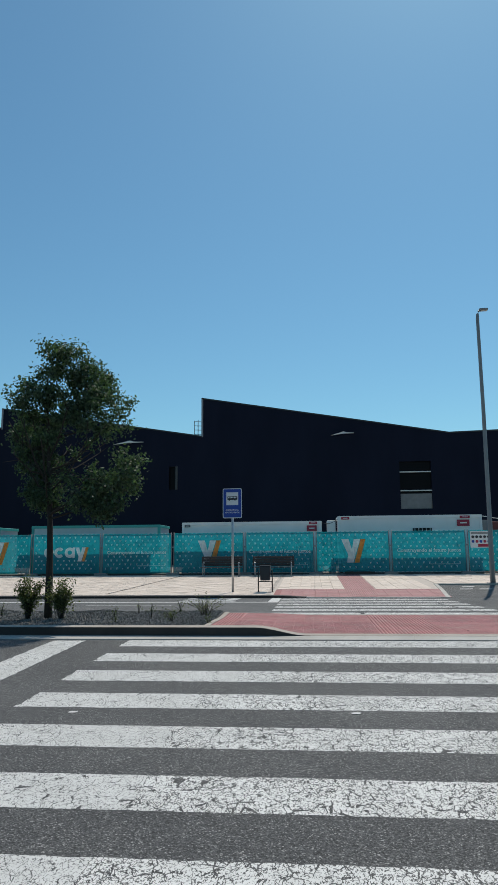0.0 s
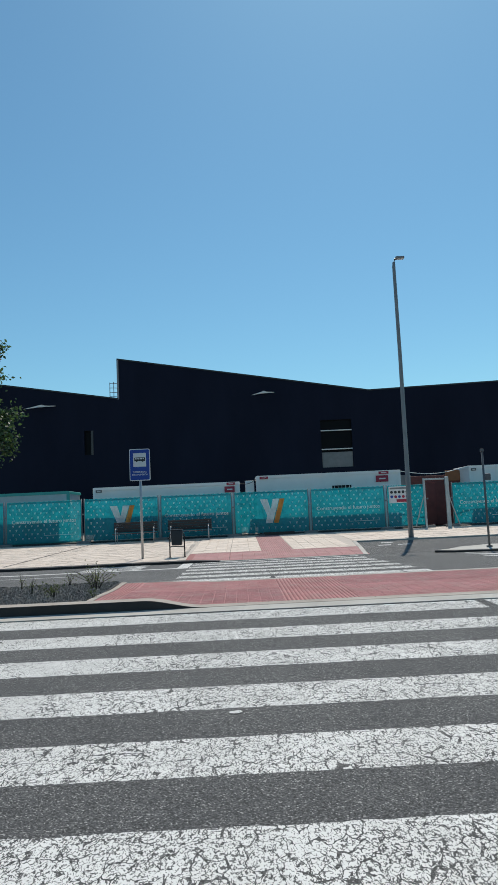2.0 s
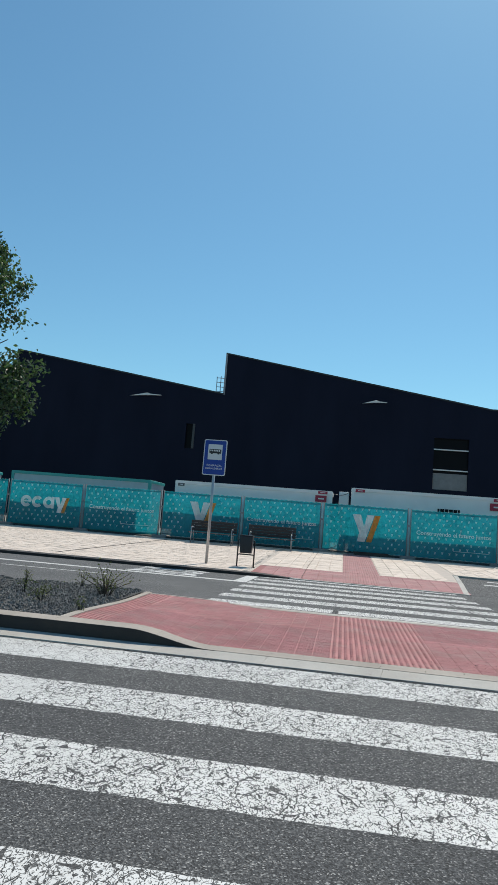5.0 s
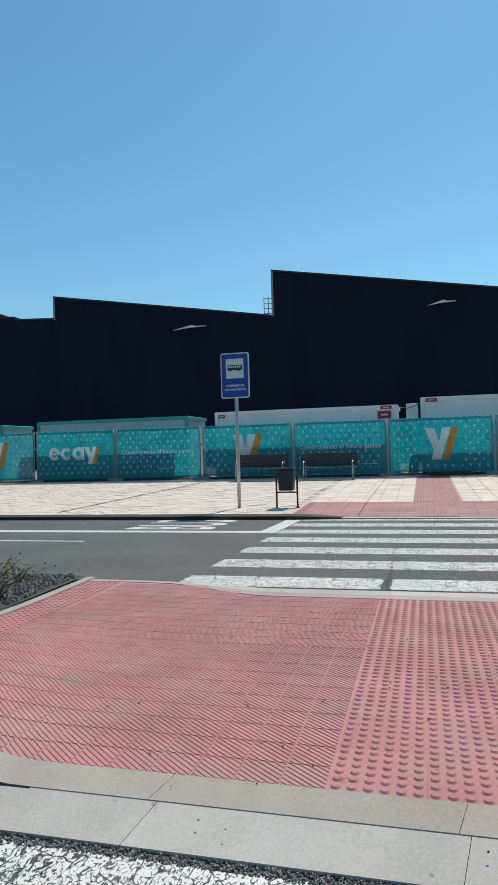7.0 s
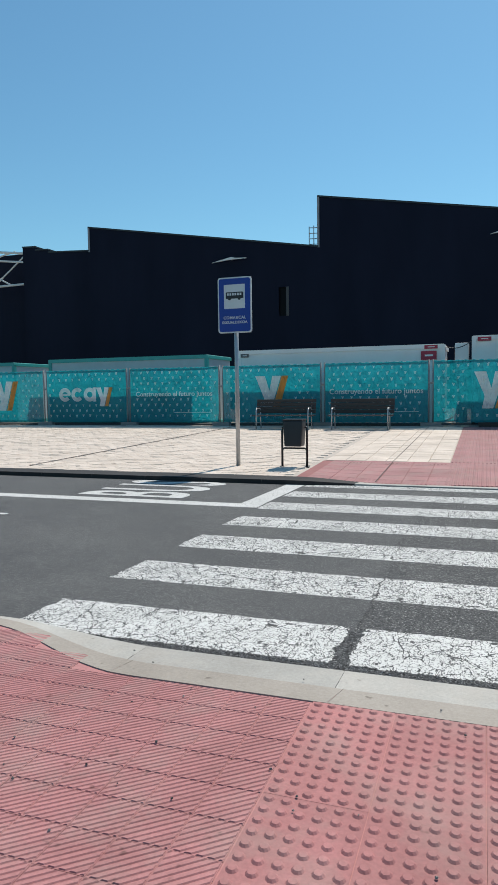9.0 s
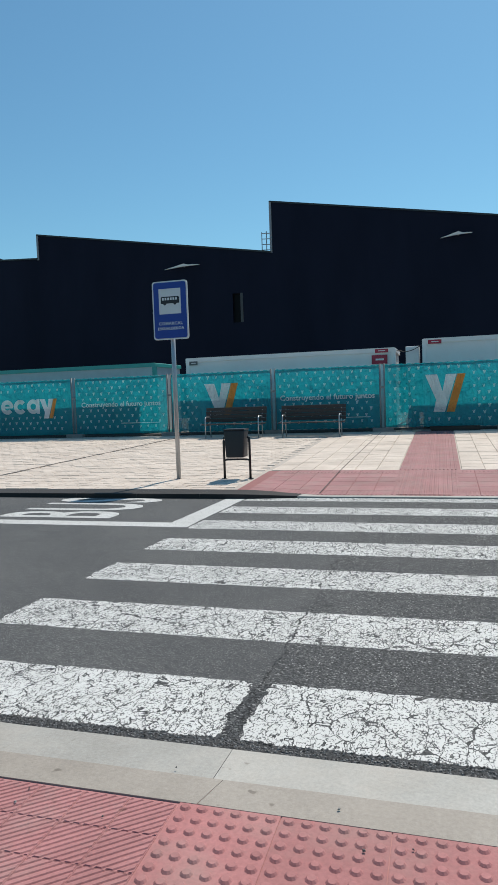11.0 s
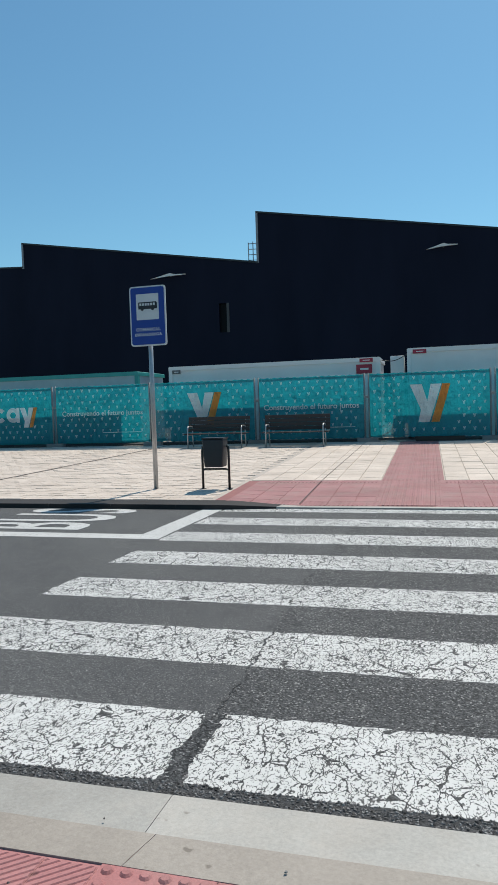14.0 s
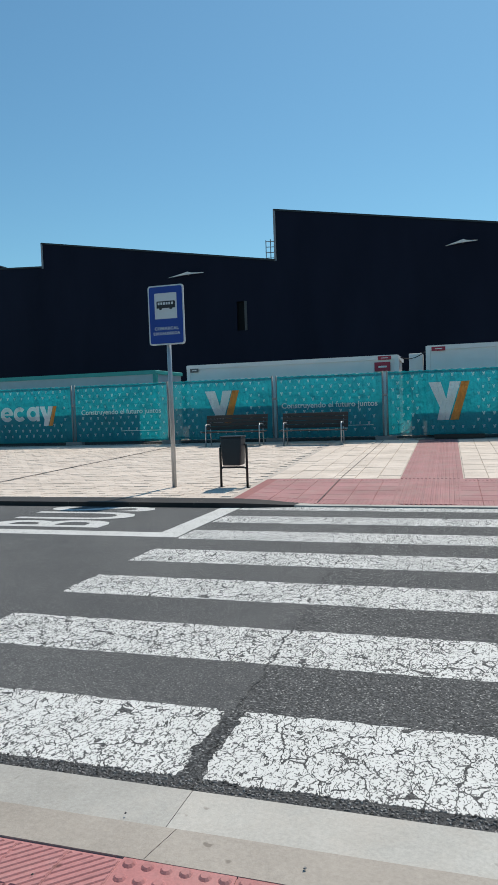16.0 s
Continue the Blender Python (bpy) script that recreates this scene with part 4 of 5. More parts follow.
panel = part("panel", plate(-hw, hw, zb, zt, -0.075, -0.05, 0.05), SIGN_WHITE, stop, "white-edged aluminium panel")
part("blue_face", plate(-hw + 0.025, hw - 0.025, zb + 0.025, zt - 0.025, -0.080, -0.0755, 0.04), SIGN_BLUE, panel, "blue reflective face")
part("white_square", plate(-0.215, 0.215, 3.06, 3.52, -0.0835, -0.0805, 0.01), SIGN_WHITE, panel, "pale square field")
icon = prism([(-0.175, 3.25), (-0.175, 3.36), (-0.16, 3.375), (0.17, 3.375), (0.185, 3.35), (0.185, 3.25)], -0.0865, -0.084)
for cx in (-0.1, 0.1):
    prism([(cx + 0.03 * math.cos(a), 3.25 + 0.03 * math.sin(a)) for a in [i * 0.524 for i in range(12)]], -0.0868, -0.0842, icon)
part("bus_symbol", icon, SIGN_BLACK, panel, "black bus symbol")
win = bmesh.new()
for i in range(6):
    prism([(-0.15 + i * 0.052, 3.31), (-0.115 + i * 0.052, 3.31), (-0.115 + i * 0.052, 3.355), (-0.15 + i * 0.052, 3.355)], -0.0878, -0.087, win)
part("symbol_windows", win, SIGN_WHITE, panel)
lettering("lettering", "COMARCAL", 0.078, SIGN_WHITE, panel, pose(0, -0.082, 2.885, 90, 0, 0), 1.15, bold=0.0015)
lettering("lettering", "ESKUALDEKOA", 0.070, SIGN_WHITE, panel, pose(0, -0.082, 2.795, 90, 0, 0), 1.1, bold=0.0015)
for z in (2.75, 3.45):
    part("bracket", box(-0.06, 0.06, -0.052, 0.045, z - 0.02, z + 0.02, 0.004), GALV, panel)

# ---- litter bin ----
litter = thing("litter_bin", "dark grey litter bin hung in a black tube frame", "litter bin", (-2.80, 9.12, z_pave(9.12)))
for s in (-1, 1):
    leg = tube([(s * 0.245, 0, 0.0), (s * 0.245, 0, 0.70), (s * 0.24, 0, 0.755), (s * 0.205, 0, 0.77)], 0.022, 10)
    part("leg", leg, BLACK_STEEL, litter, smooth=True)
    part("foot", box(s * 0.245 - 0.045, s * 0.245 + 0.045, -0.045, 0.045, -0.003, 0.012, 0.003), BLACK_STEEL, litter)
part("crossbar", tube([(-0.245, 0, 0.335), (-0.2, 0, 0.36), (0.2, 0, 0.36), (0.245, 0, 0.335)], 0.018, 8), BLACK_STEEL, litter)
bo = prism([(-0.165, 0.40), (0.165, 0.40), (0.195, 0.90), (-0.195, 0.90)], -0.15, 0.15)
bmesh.ops.bevel(bo, geom=[e for e in bo.edges], offset=0.03, segments=3, affect="EDGES", profile=0.6)
body = part("bucket", bo, plain("charcoal_plastic", (0.012, 0.015, 0.022), 0.45, var=0.2), litter, "charcoal plastic bucket", True)
part("rim", box(-0.20, 0.20, -0.158, 0.158, 0.895, 0.92, 0.008), BLACK_STEEL, body)


# ---- benches ----
def make_bench(x, y, label):
    b = thing("bench", label, "bench", (x, y, z_pave(y)), group="benches by the fence")
    for i in range(4):
        z = 0.50 + i * 0.115
        part("back_slat", box(-1.0, 1.0, 0.20 + i * 0.028, 0.235 + i * 0.028, z, z + 0.109, 0.008), BLACK_WOOD, b)
    for i in range(4):
        part("seat_slat", box(-1.0, 1.0, -0.26 + i * 0.115, -0.155 + i * 0.115, 0.425, 0.455, 0.008), BLACK_WOOD, b)
    for s in (-0.86, 0.86):
        fr = tube([(s, -0.26, 0.0), (s, -0.24, 0.62), (s, -0.18, 0.67), (s, 0.2, 0.66)], 0.02, 8)
        tube([(s, 0.26, 0.0), (s, 0.19, 0.42), (s, 0.32, 0.93)], 0.02, 8, fr)
        tube([(s, -0.24, 0.41), (s, 0.2, 0.41)], 0.02, 8, fr)
        part("leg_frame", fr, GALV, b, "grey metal leg with armrest", True)
    return b


make_bench(-5.47, 17.55, "dark slatted bench with grey metal arms by netting")
make_bench(-2.98, 17.5, "dark slatted bench with grey metal arms by netting")

# ---- street lamp and posts ----
lamp = thing("street_lamp", "tall tapering grey street lamp with small head", "street lamp", (5.93, 12.72, z_pave(12.72)))
part("pole", tube([(0, 0, 0), (0, 0, 0.9), (0.03, 0, 3), (0.06, 0, 7), (0.06, 0, 10.85), (0.07, 0, 11.05), (0.12, 0, 11.19), (0.22, 0, 11.25)], 0.105, 14, None, 0.035), GREY_POLE, lamp, smooth=True)
part("base_plate", box(-0.2, 0.2, -0.2, 0.2, -0.01, 0.03, 0.006), GREY_POLE, lamp)
part("door", box(-0.05, 0.05, -0.112, -0.09, 0.5, 0.9, 0.004), GREY_POLE, lamp)
hd = part("head", box(0.14, 0.50, -0.11, 0.11, 11.20, 11.29, 0.035), GREY_POLE, lamp, "flat grey lamp head")
part("lens", box(0.2, 0.46, -0.07, 0.07, 11.19, 11.204, 0.004), LENS, hd)
post = thing("signal_post", "slim dark signal post on a kerbed island", "post", (6.9, 7.15, -0.068))
part("pole", tube([(0, 0, 0), (0, 0, 3.0)], 0.034, 12), DARK_POLE, post, smooth=True)
part("cap", box(-0.05, 0.05, -0.05, 0.05, 2.93, 3.02, 0.015), DARK_POLE, post)
part("collar", tube([(0, 0, 0), (0, 0, 0.06)], 0.09, 12), DARK_POLE, post)
part("bracket", box(0.03, 0.2, -0.05, 0.05, 2.05, 2.25, 0.02), DARK_POLE, post)


# ---- site fence with printed netting ----
FY = 18.75


def y_mark(w, h):
    """The white and orange slanting mark, as plain outlines."""
    white = [(0.0, h), (0.30 * w, h), (0.43 * w, 0.55 * h), (0.52 * w, h), (0.78 * w, h), (0.48 * w, 0), (0.20 * w, 0), (0.27 * w, 0.33 * h)]
    orange = [(0.80 * w, h), (1.0 * w, h), (0.72 * w, 0), (0.52 * w, 0)]
    return white, orange


def printed(name, outline, dx, dz, mat, tarp, y=-0.046):
    own = prism([(x + dx, z + dz) for x, z in outline], y - 0.004, y)
    return part(name, own, mat, tarp)


def wave(x, z, seed):
    fold = noise.noise((x * 1.2 + z * 1.5 + seed * 3, (x - z) * 0.35, seed)) + 0.6 * noise.noise((x * 2.2 - z * 2.6 + seed, (x + z) * 0.5, seed * 2.0))
    return 0.018 * noise.noise((x * 1.1 + seed * 7, z * 0.9, seed)) + 0.030 * (abs(fold) - 0.3) + 0.006 * noise.noise((x * 4, z * 3, seed))


def make_fence(x0, x1, what, seed, label):
    w = x1 - x0
    f = thing("site_fence_panel", label, "fence", (x0, FY, z_pave(FY)), group="site fence panels")
    for x in (0.045, w - 0.045):
        part("post", tube([(x, 0, 0.06), (x, 0, 2.12)], 0.024, 8), FENCE_STEEL, f, smooth=True)
    for z in (0.2, 2.06):
        part("rail", tube([(0.045, 0, z), (w - 0.045, 0, z)], 0.017, 8), FENCE_STEEL, f, smooth=True)
    wires = bmesh.new()
    for i in range(int(w / 0.22)):
        tube([(0.15 + i * 0.22, 0.002, 0.2), (0.15 + i * 0.22, 0.002, 2.05)], 0.003, 3, wires, None, False)
    part("mesh_wires", wires, FENCE_STEEL, f)
    own = bmesh.new()
    nx, nz = 56, 26
    grid = [[own.verts.new((0.07 + (w - 0.14) * i / nx, -0.028 + wave(i * w / nx, j * 1.95 / nz, seed) * 0.6, 0.13 + 1.95 * j / nz + (0.012 * math.sin(i * 1.7 + seed) if j in (0, nz) else 0))) for j in range(nz + 1)] for i in range(nx + 1)]
    for a, b in zip(grid, grid[1:]):
        for j in range(nz):
            own.faces.new((a[j], b[j], b[j + 1], a[j + 1]))
    tarp = part("netting", own, TARP, f, "teal printed netting", True)
    marks, rng = bmesh.new(), random.Random(seed + 90)
    for r in range(9):
        for c in range(int(w / 0.29)):
            x, z = 0.22 + c * 0.29 + (0.145 if r % 2 else 0), 0.36 + r * 0.195
            if x > w - 0.2 or (what == "word" and 0.45 < x < w - 0.35 and 0.75 < z < 1.65) or (what == "mark" and w * 0.30 < x < w * 0.72 and 0.5 < z < 1.8) or (what == "slogan" and 0.1 < x < w - 0.1 and 1.0 < z < 1.28):
                continue
            dx, dz, k = rng.uniform(-.012, .012), rng.uniform(-.012, .012), rng.uniform(0.85, 1.1)
            for shape in (((-0.042, 0.045), (-0.022, 0.045), (-0.004, -0.01), (-0.016, -0.03)), ((0.004, 0.045), (0.024, 0.045), (-0.006, -0.05), (-0.026, -0.05)), ((0.03, 0.045), (0.044, 0.045), (0.014, -0.05), (0.0, -0.05))):
                marks.faces.new([marks.verts.new((x + dx + q * k, -0.0445, z + dz + h * k)) for q, h in shape])
    tagged(part("pattern", marks, TARP_PALE, tarp, "pale repeating printed pattern"), kind="stuff")
    if what == "mark":
        wh, og = y_mark(1.18, 1.14)
        printed("white_mark", wh, w * 0.35, 0.57, TARP_WHITE, tarp)
        printed("orange_mark", og, w * 0.35, 0.57, TARP_ORANGE, tarp)
    elif what == "slogan":
        lettering("lettering", "Construyendo el futuro juntos", 0.245, TARP_WHITE, tarp, pose(w / 2, -0.049, 1.14, 90, 0, 0), 1.0, 0.001, bold=0.004)
        own = bmesh.new()
        box(w * 0.5, w * 0.9, -0.047, -0.045, 0.47, 0.49, 0, own)
        part("small_print", own, TARP_PALE, tarp)
    elif what == "word":
        x = 0.62
        for i in range(4):
            wd = 0.53 if i < 3 else 0.38
            if i < 3:
                ring_o = [(x + wd / 2 + wd * 0.5 * math.cos(a), 1.16 + 0.265 * math.sin(a)) for a in [q * math.pi / 9 for q in range(18)]]
                own = bmesh.new()
                hole = [(x + wd / 2 + wd * 0.22 * math.cos(a), 1.16 + 0.11 * math.sin(a)) for a in [q * math.pi / 9 for q in range(18)]]
                n = 18
                for q in (range(n) if i == 2 else range(16) if i == 0 else range(2, 16)):
                    own.faces.new([own.verts.new((p[0], -0.048, p[1])) for p in (ring_o[q], ring_o[(q + 1) % n], hole[(q + 1) % n], hole[q])])
                part("word_shape", own, TARP_WHITE, tarp)
                if i == 0:
                    part("word_shape", prism([(x + wd * 0.25, 1.125), (x + wd * 0.95, 1.125), (x + wd * 0.95, 1.195), (x + wd * 0.25, 1.195)], -0.0515, -0.0485), TARP_WHITE, tarp)
                if i == 2:
                    part("word_shape", prism([(x + wd * 0.78, 0.895), (x + wd, 0.895), (x + wd, 1.425), (x + wd * 0.78, 1.425)], -0.050, -0.046), TARP_WHITE, tarp)
            else:
                wh, og = y_mark(0.70, 0.70)
                printed("white_mark", wh, x, 0.72, TARP_WHITE, tarp)
                printed("orange_mark", og, x, 0.72, TARP_ORANGE, tarp)
            x += wd + 0.015
    # ties along the top rail
    ties = bmesh.new()
    for i in range(6):
        xx = 0.3 + i * (w - 0.6) / 5
        tube([(xx, -0.03, 2.03), (xx, 0.02, 2.09), (xx, 0.02, 2.03)], 0.004, 4, ties, None, False)
    tagged(part("ties", ties, FENCE_STEEL, f), kind="stuff")
    return f


FENCE_LABEL = {"mark": "teal netted fence panel with white and orange mark", "slogan": "teal netted fence panel with a white slogan line",
               "word": "teal netted fence panel with large white lettering shapes", "plain": "teal netted site fence panel, lightly patterned"}
panels = [(-26.5, -22.8, "mark"), (-22.8, -19.12, "slogan"), (-19.12, -15.4, "mark"), (-15.4, -11.77, "word"), (-11.77, -8.1, "slogan"), (-8.1, -4.46, "mark"), (-4.46, -0.97, "slogan"),
          (-0.97, 2.7, "mark"), (2.7, 6.35, "slogan"), (6.35, 8.32, "plain"), (9.5, 13.3, "slogan"), (13.3, 17.0, "mark"), (17.0, 20.7, "slogan"), (20.7, 24.4, "plain")]
for i, (a, b, what) in enumerate(panels):
    make_fence(a + 0.02, b - 0.02, what, i, FENCE_LABEL[what])
for x in sorted({a for a, b, w in panels} | {8.32}):
    y = FY
    foot = thing("fence_foot", "grey concrete block holding the site fence posts", "fence foot", (x, y, z_pave(y)), group="fence feet")
    part("block", box(-0.32, 0.32, -0.11, 0.11, -0.01, 0.13, 0.025), CONCRETE, foot)
    part("clamp", box(-0.08, 0.08, -0.035, 0.035, 1.35, 1.42, 0.008), FENCE_STEEL, foot)
# gate posts and braces at the opening
for x, s in ((8.2, -1), (9.3, 1)):
    gp = thing("gate_post", "pale steel gate post with slanting brace", "gate post", (x, FY - 0.12, z_pave(FY)), group="gate posts")
    part("post", box(-0.05, 0.05, -0.04, 0.04, 0, 2.36, 0.01) if s < 0 else box(-0.09, 0.09, -0.05, 0.05, 0, 2.40, 0.012), GALV, gp)
    if s > 0:
        part("header", box(-1.14, -0.092, -0.03, 0.03, 2.26, 2.34, 0.008), GALV, gp)
    part("brace", tube([(s * 0.05, 0, 1.5), (s * 0.5, 0.02, 0.1)], 0.03, 8), GALV, gp)
board = thing("safety_board", "white safety notice board with coloured pictograms on netting", "notice board", (6.5, FY - 0.09, z_pave(FY)))
part("sheet", box(0, 1.0, -0.008, 0.006, 1.24, 2.03, 0.003), SIGN_WHITE, board)
part("title_bar", box(0.05, 0.95, -0.013, -0.009, 1.90, 1.98), GREY_PANEL, board)
for r in range(2):
    for c in range(5):
        cx, cz = 0.13 + c * 0.185, 1.76 - r * 0.22
        disc = prism([(cx + 0.07 * math.cos(q * 0.628), cz + 0.07 * math.sin(q * 0.628)) for q in range(10)], -0.013, -0.009)
        part("pictogram", disc, SIGN_BLACK if r == 0 else (SIGN_RED if c % 2 else SIGN_BLUE), board)
part("warning_bar", box(0.35, 0.95, -0.013, -0.009, 1.28, 1.42), SIGN_RED, board, "red bar")


# ---- site cabins ----
def make_cabin(x0, x1, top, style, label, tags=(), windows=(), y=20.0, tilt_z=0.0):
    w, z0 = x1 - x0, 0.2
    h = top - z0
    c = thing("site_cabin", label, "site cabin", (x0, y, z0), group="site cabins")
    wall, rim = (CABIN, CABIN) if style == "white" else (CABIN_PANEL, CABIN_TEAL)
    part("wall", box(0.05, w - 0.05, 0.03, 2.4, 0.12, h - 0.1, 0.01), wall, c)
    part("roof", prism([(0, h - 0.14), (w, h - 0.14), (w, h - 0.02), (w - 0.05, h), (0.05, h), (0, h - 0.02)], -0.01, 2.45), rim, c)
    part("base_rail", box(0, w, 0, 2.44, 0, 0.14, 0.01), rim, c)
    for x in (0, w - 0.14):
        part("corner_post", box(x, x + 0.14, -0.004, 0.14, 0.1, h - 0.1, 0.012), rim, c)
    for x, z, sw, sh in tags:
        t = part("name_plate", box(x - x0, x - x0 + sw, -0.026, -0.008, z - z0, z - z0 + sh, 0.003), DARK_POLE if sh == 0.131 else SIGN_RED, c, "small name plate with a pale bar")
        part("plate_bar", box(x - x0 + sw * 0.25, x - x0 + sw * 0.78, -0.032, -0.027, z - z0 + sh * 0.40, z - z0 + sh * 0.60), SIGN_WHITE, t)
    for x, z, sw, sh in windows:
        wn_ = part("window", box(x - x0, x - x0 + sw, -0.02, 0.03, z - z0, z - z0 + sh, 0.004), GLASS, c, "dark barred window")
        for i in range(5):
            xx = x - x0 + sw * (i + 0.5) / 5
            part("bar", tube([(xx, -0.03, z - z0), (xx, -0.03, z - z0 + sh)], 0.012, 6), WHITE_STEEL, wn_)
    return c


make_cabin(-28.0, -22.1, 2.72, "teal", "site cabin with green frame behind the netting")
make_cabin(-22.0, -17.8, 2.74, "teal", "site cabin with green frame behind the netting")
make_cabin(-15.85, -8.95, 2.78, "teal", "long site cabin with green frame and pale panels", y=19.62)
make_cabin(-7.8, -0.6, 2.87, "white", "long grey-white site cabin with red name plates", ((-7.66, 2.62, 0.30, 0.131), (-1.25, 2.72, 0.42, 0.12), (-1.36, 2.36, 0.50, 0.29)), y=19.62)
make_cabin(0.22, 7.45, 3.12, "white", "long grey-white site cabin with small barred window", ((0.4, 2.94, 0.42, 0.13), (6.35, 2.94, 0.5, 0.13), (6.2, 2.55, 0.62, 0.32)), ((4.0, 2.05, 0.95, 0.42),))
make_cabin(10.9, 18.0, 3.16, "white", "grey-white site cabin beside the gate with barred windows", ((11.0, 2.9, 0.26, 0.131), (13.0, 2.92, 0.5, 0.131)), ((12.9, 2.25, 0.75, 0.5), (14.6, 2.25, 0.75, 0.5)))
make_cabin(18.2, 25.2, 3.10, "white", "grey-white site cabin farther along the fence")
ac = thing("cooling_unit", "grey-white cooling unit at the end of a cabin", "cooling unit", (-0.1, 20.3, 0.2))
part("case", box(-0.22, 0.22, 0, 0.7, 2.05, 2.72, 0.03), CABIN, ac)
part("stand", box(-0.18, 0.18, 0.1, 0.6, 0, 2.06, 0.02), GALV, ac)
store = thing("storage_container", "rust-red storage container with closed door behind the gate", "container", (8.1, 21.6, 0.2))
part("wall", box(0, 3.4, 0, 2.4, 0.05, 2.62, 0.02), RUST, store)
part("upper_board", box(2.1, 3.4, -0.05, 0.02, 2.3, 2.86, 0.01), ORANGE_WOOD, store, "orange-brown upper board")
part("door", box(0.5, 1.5, -0.05, 0.01, 0.08, 2.2, 0.012), RUST, store)
part("door_frame", box(0.38, 1.62, -0.03, 0.015, 2.2, 2.28, 0.01), RUST, store)
part("side_board", box(-0.5, 0.25, -0.05, 0.02, 0.1, 2.7, 0.012), GREY_PANEL, store)
cable = tube([(7.4 + 3.5 * t, 20.0, 3.05 - 0.25 * math.sin(math.pi * t) + 0.1 * t) for t in [i / 16 for i in range(17)]], 0.018, 6)
tagged(part("site_cable", cable, SIGN_WHITE, smooth=True), "pale cable sagging between two site cabins", "cable")
cable = tube([(-0.66 + 0.9 * t, 20.15, 2.82 - 0.14 * math.sin(math.pi * t) + 0.15 * t) for t in [i / 10 for i in range(11)]], 0.014, 6)
tagged(part("site_cable", cable, BLACK_STEEL, smooth=True), "dark cable sagging between two site cabins", "cable")
pal = thing("pallet", "dark wooden pallet lying under the fence netting", "pallet", (0.25, 19.0, 0.2))
for i in range(3):
    part("board", box(0, 1.5, i * 0.2, i * 0.2 + 0.12, 0.12, 0.15, 0.004), BLACK_WOOD, pal)
for i in range(3):
    part("bearer", box(i * 0.68, i * 0.68 + 0.12, 0, 0.52, 0, 0.12, 0.004), BLACK_WOOD, pal)

beam = thing("dark_beam", "dark steel beam lying on the ground under the netting", "beam", (0.45, 18.62, z_pave(18.62)))
part("web", box(0, 1.45, 0, 0.05, 0.012, 0.13, 0.004), BLACK_STEEL, beam)
part("flange", box(0, 1.45, -0.04, 0.09, 0.13, 0.145, 0.003), BLACK_STEEL, beam)
part("flange", box(0, 1.45, -0.04, 0.09, 0.0, 0.012, 0.003), BLACK_STEEL, beam)
PALE_TIMBER = plain("pale_timber_offcut", (0.38, 0.33, 0.26), 0.8, var=0.3, scale=9, relief=0.003)
rng = random.Random(61)
for i in range(7):
    x, y, l = -0.75 + 0.17 * i, 18.60 + rng.uniform(-.03, .06), rng.uniform(0.25, 0.5)
    off = part("timber_offcut", box(-l / 2, l / 2, -0.03, 0.03, 0.0, rng.uniform(0.025, 0.06), 0.005), PALE_TIMBER if i % 3 else CONCRETE)
    off.matrix_world = pose(x, y, z_pave(y) + 0.004, 1.5, 0, rng.uniform(-50, 50))
    tagged(off, "pale short timber offcut lying under the netting", "timber", "timber offcuts")
own = slab([(-40, 18.86), (8.25, 18.86), (8.25, 19.55), (-40, 19.55)], lambda x, y: z_pave(y) + 0.05 + 0.02 * noise.noise((x, y, 3)), 0.2)
slab([(9.4, 18.86), (26, 18.86), (26, 19.9), (9.4, 19.9)], lambda x, y: z_pave(y) + 0.05, 0.2, own)
tagged(part("ground_site", own, TAR), "dark compacted earth behind the site fence", "ground", kind="structure")
# ---- black hall ----
hall = thing("industrial_hall", "large black-clad hall with stepped sawtooth roofline", "building", (0, 46, 0.2))
Z = -0.2


def wall_with_holes(outline_top, x0, x1, holes):
    """Front wall under a roofline, cut into upright strips round its openings."""
    made = []
    cuts = sorted({x0, x1} | {x for h in holes for x in h[:2]} | {x for x, z in outline_top})

    def top_at(x, from_left):
        pts = outline_top
        for (xa, za), (xb, zb_) in zip(pts, pts[1:]):
            if xa < xb and xa <= x <= xb and not (x == xa and from_left is True and xa != pts[0][0]) and not (x == xb and from_left is False and xb != pts[-1][0]):
                return za + (zb_ - za) * (x - xa) / (xb - xa)
        return pts[-1][1]

    for a, b in zip(cuts, cuts[1:]):
        za, zb2 = top_at(a, False), top_at(b, True)
        inside = [h for h in holes if h[0] <= a and b <= h[1]]
        lo_z = Z - 0.1
        for h in inside:
            made.append(prism([(a, lo_z), (b, lo_z), (b, h[2]), (a, h[2])], 0, 0.3))
            lo_z = h[3]
        made.append(prism([(a, lo_z), (b, lo_z), (b, zb2 + Z), (a, za + Z)], 0, 0.3))
    return made


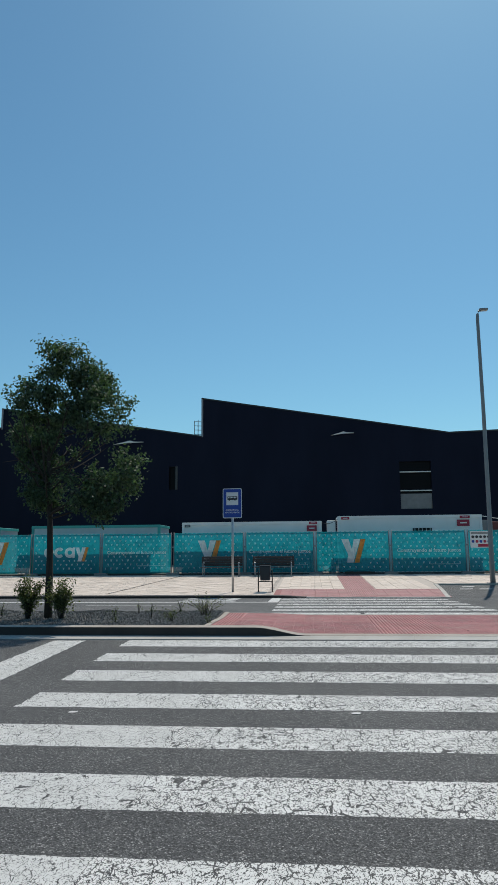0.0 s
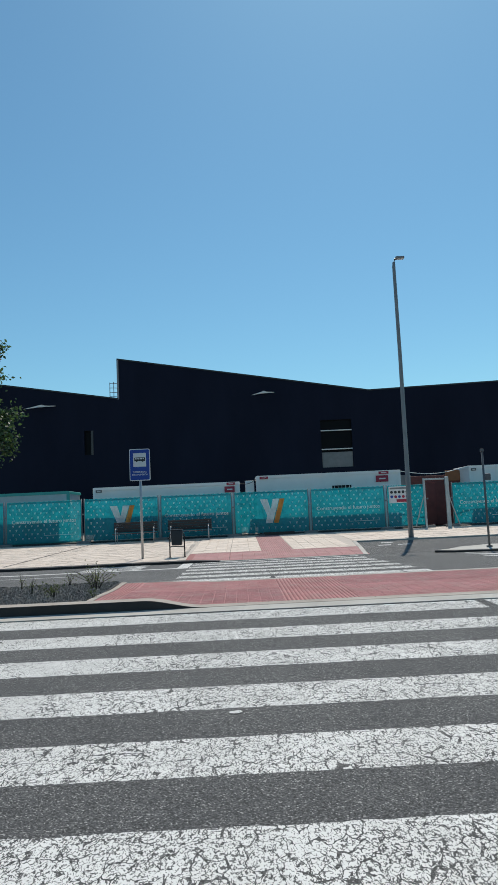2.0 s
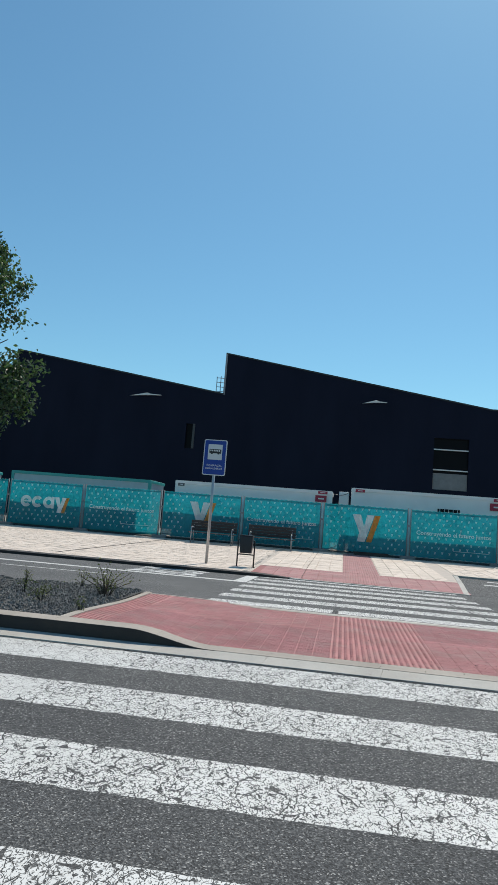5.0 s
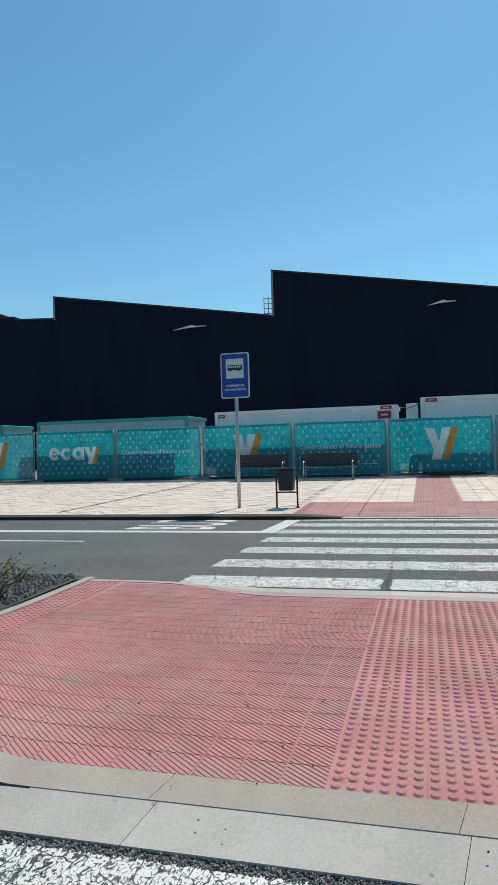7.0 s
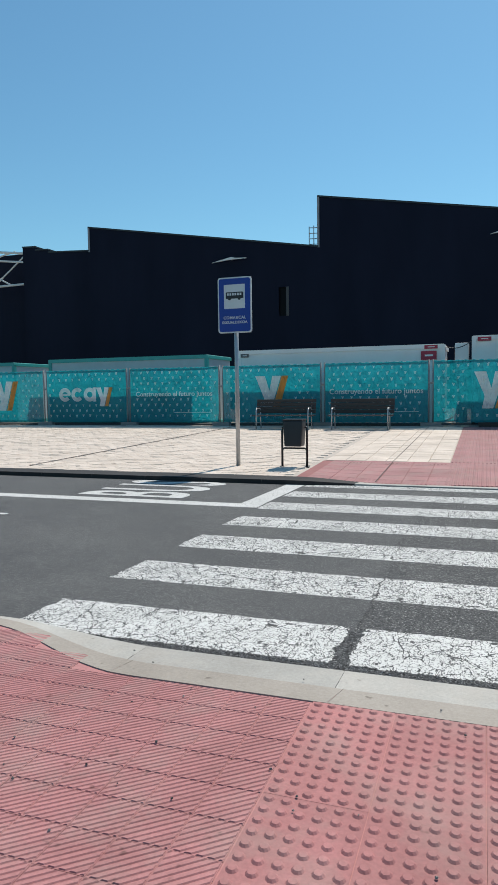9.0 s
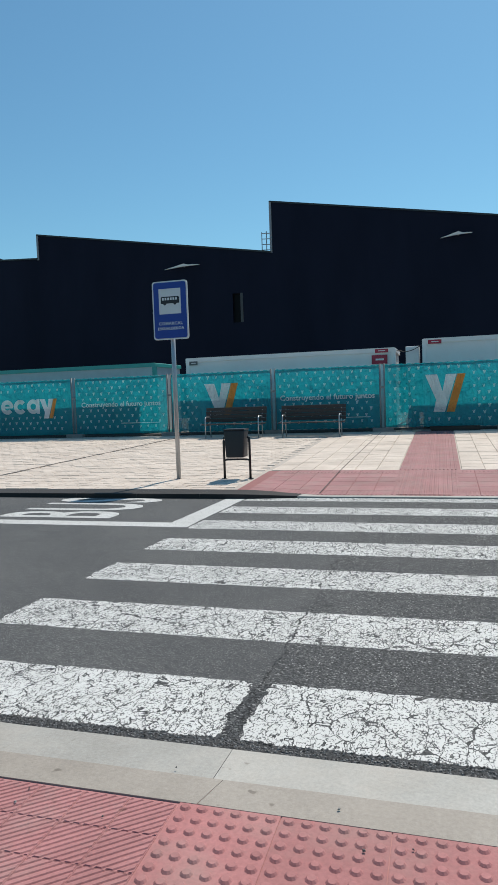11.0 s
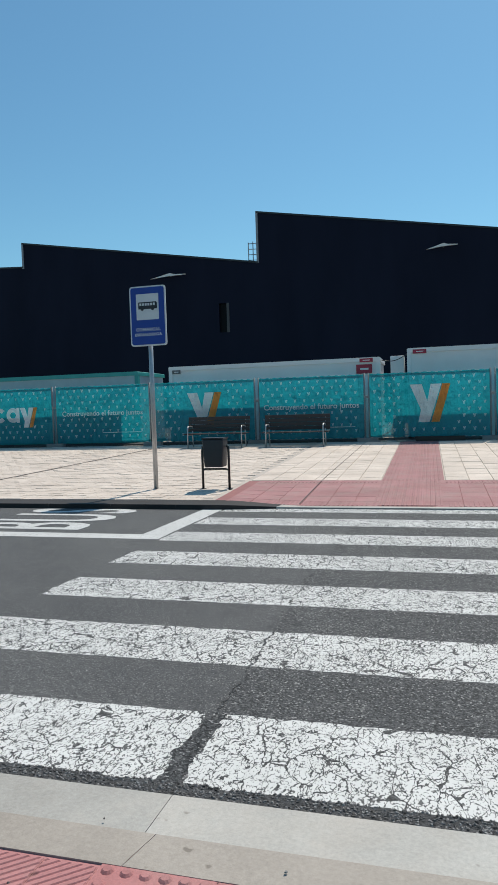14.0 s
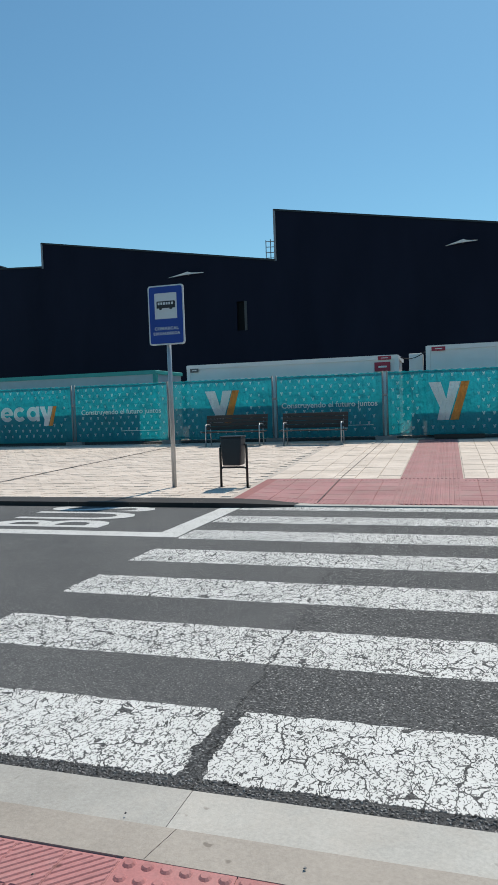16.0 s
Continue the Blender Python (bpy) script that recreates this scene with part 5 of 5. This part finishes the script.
ROOF = [(-37.0, 14.0), (-35.7, 13.95), (-35.7, 13.68), (-34.4, 13.62), (-34.4, 13.4), (-30.42, 13.2), (-30.42, 15.08), (-11.03, 11.95), (-11.03, 15.55), (11.4, 11.78), (24.9, 12.15)]
for piece in wall_with_holes(ROOF, -37.0, 24.9, [(6.9, 9.68, 5.0 + Z, 9.25 + Z), (-14.1, -13.3, 7.05 + Z, 9.2 + Z)]):
    part("wall_section", piece, CLADDING, hall)
part("core", box(-37.0, 24.8, 0.6, 45, -0.3, 11.5, 0), CLADDING, hall)
for (xa, za), (xb, zb3) in zip(ROOF, ROOF[1:]):
    if xa < xb:
        rf = prism([(xa - 0.02, za + Z - 0.04), (xb + 0.02, zb3 + Z - 0.04), (xb + 0.02, zb3 + Z + 0.08), (xa - 0.02, za + Z + 0.08)], -0.06, 44)
        part("roof", rf, FLASHING, hall)
part("step_wall", box(-30.42, -30.2, 0.3, 44, 10, 14.9 + Z), CLADDING, hall)
part("step_wall", box(-11.03, -10.8, 0.3, 44, 10, 15.35 + Z), CLADDING, hall)
part("side_wall", box(24.6, 24.88, 0.3, 45, -0.3, 12.0 + Z), CLADDING, hall)
wn2 = part("window", box(6.9, 9.68, 0.22, 0.27, 6.35 + Z, 9.25 + Z), GLASS, hall, "tall dark window opening")
for z in (8.3, 6.62):
    part("window_rail", box(6.9, 9.68, 0.02, 0.20, z + Z - 0.045, z + Z + 0.045, 0.01), WHITE_STEEL, wn2, "white rail across the opening")
part("window_board", box(6.92, 9.66, 0.12, 0.26, 5.0 + Z, 6.35 + Z, 0.01), GREY_PANEL, hall, "grey board closing the lower opening")
sl = part("slot_window", box(-14.1, -13.3, 0.24, 0.29, 7.05 + Z, 9.2 + Z), GLASS, hall, "narrow slot window")
part("slot_jamb", box(-13.5, -13.3, -0.04, 0.22, 7.05 + Z, 9.2 + Z, 0.01), plain("grey_jamb", (0.05, 0.05, 0.055), 0.5), sl, "grey jamb")
for (xa, za), (xb, zb4) in (((-30.42, 13.1), (-30.42, 15.08)), ((-11.03, 11.9), (-11.03, 15.55))):
    part("edge_trim", box(xa - 0.06, xa + 0.1, -0.05, 0.02, za + Z, zb4 + Z + 0.06), plain("grey_edge_trim", (0.22, 0.23, 0.26), 0.5), hall)
for x, z in ((-17.9, 11.66), (1.9, 12.06)):
    fl = thing("wall_floodlight", "pale winged floodlight on the black hall wall", "floodlight", (x, 45.95, z - 0.2), group="wall floodlights")
    wing = prism([(-1.45, -0.14), (-0.3, 0.1), (0.15, 0.2), (0.5, 0.1), (1.4, 0.06), (1.4, 0.02), (0.5, 0.0), (-0.2, -0.03)], -0.35, -0.22)
    if x > 0:
        for v in wing.verts:
            v.co.x *= 0.72
    part("wing", wing, WHITE_STEEL, fl)
    part("arm", tube([(0.1, -0.3, 0.08), (0.1, 0.05, 0.0)], 0.04, 8), GALV, fl)
lad = thing("roof_ladder", "grey guard ladder on the roof beside the step", "ladder", (-11.35, 46.6, 11.9))
for x in (-0.5, -0.15, 0.2):
    part("rail", tube([(x, 0, 0), (x, 0, 1.75 + 0.12 * x)], 0.035, 6), GALV, lad)
for i in range(4):
    part("rung", tube([(-0.53, 0, 0.4 + i * 0.4), (0.22, 0, 0.36 + i * 0.4)], 0.03, 6), GALV, lad)
# annex under steelwork at the far left
annex = thing("hall_annex", "black lower wing of the hall behind open steelwork", "building", (0, 48, 0.2))
part("wall", box(-80, -37.0, 0, 40, -0.3, 13.75), CLADDING, annex)
truss = thing("steel_truss", "pale open steel truss against the black hall", "truss", (0, 46.2, -0.2))
chord = lambda x: 13.75 + (-37.0 - x) * 0.115
for off, r in ((0.0, 0.11), (-0.75, 0.09)):
    part("chord", tube([(-70, 0, chord(-70) + off), (-36.9, 0, chord(-36.9) + off)], r, 6), WHITE_STEEL, truss)
part("lower_chord", tube([(-70, 0, 10.6), (-36.9, 0, 11.15)], 0.10, 6), WHITE_STEEL, truss)
for x in (-43.0, -51.0, -59.0):
    part("upright", tube([(x, 0, 10.75), (x, 0, chord(x))], 0.12, 6), WHITE_STEEL, truss)
    part("diagonal", tube([(x + 0.2, 0, 13.4), (x + 4.4, 0, 11.2)], 0.07, 6), WHITE_STEEL, truss)
    part("diagonal", tube([(x + 2.4, 0.1, 11.0), (x + 6.0, 0.1, 13.6)], 0.07, 6), WHITE_STEEL, truss)
    part("tie", tube([(x - 6, 0.1, 11.9), (x + 5.0, 0.1, 14.0)], 0.065, 6), WHITE_STEEL, truss)
    part("cross_bar", tube([(x, 0.1, 12.0), (x + 3.2, 0.1, 12.05)], 0.08, 6), WHITE_STEEL, truss)
make_tree((34.6, 62, 0.2), 7.5, 1.2, 3.3, 0.26, 110, 71, "distant broadleaf tree beyond the hall corner", 0.2, 160)

# ---- paving pieces ----
for name, me, holder, m in tile_jobs:
    lay(name, me, holder, m)
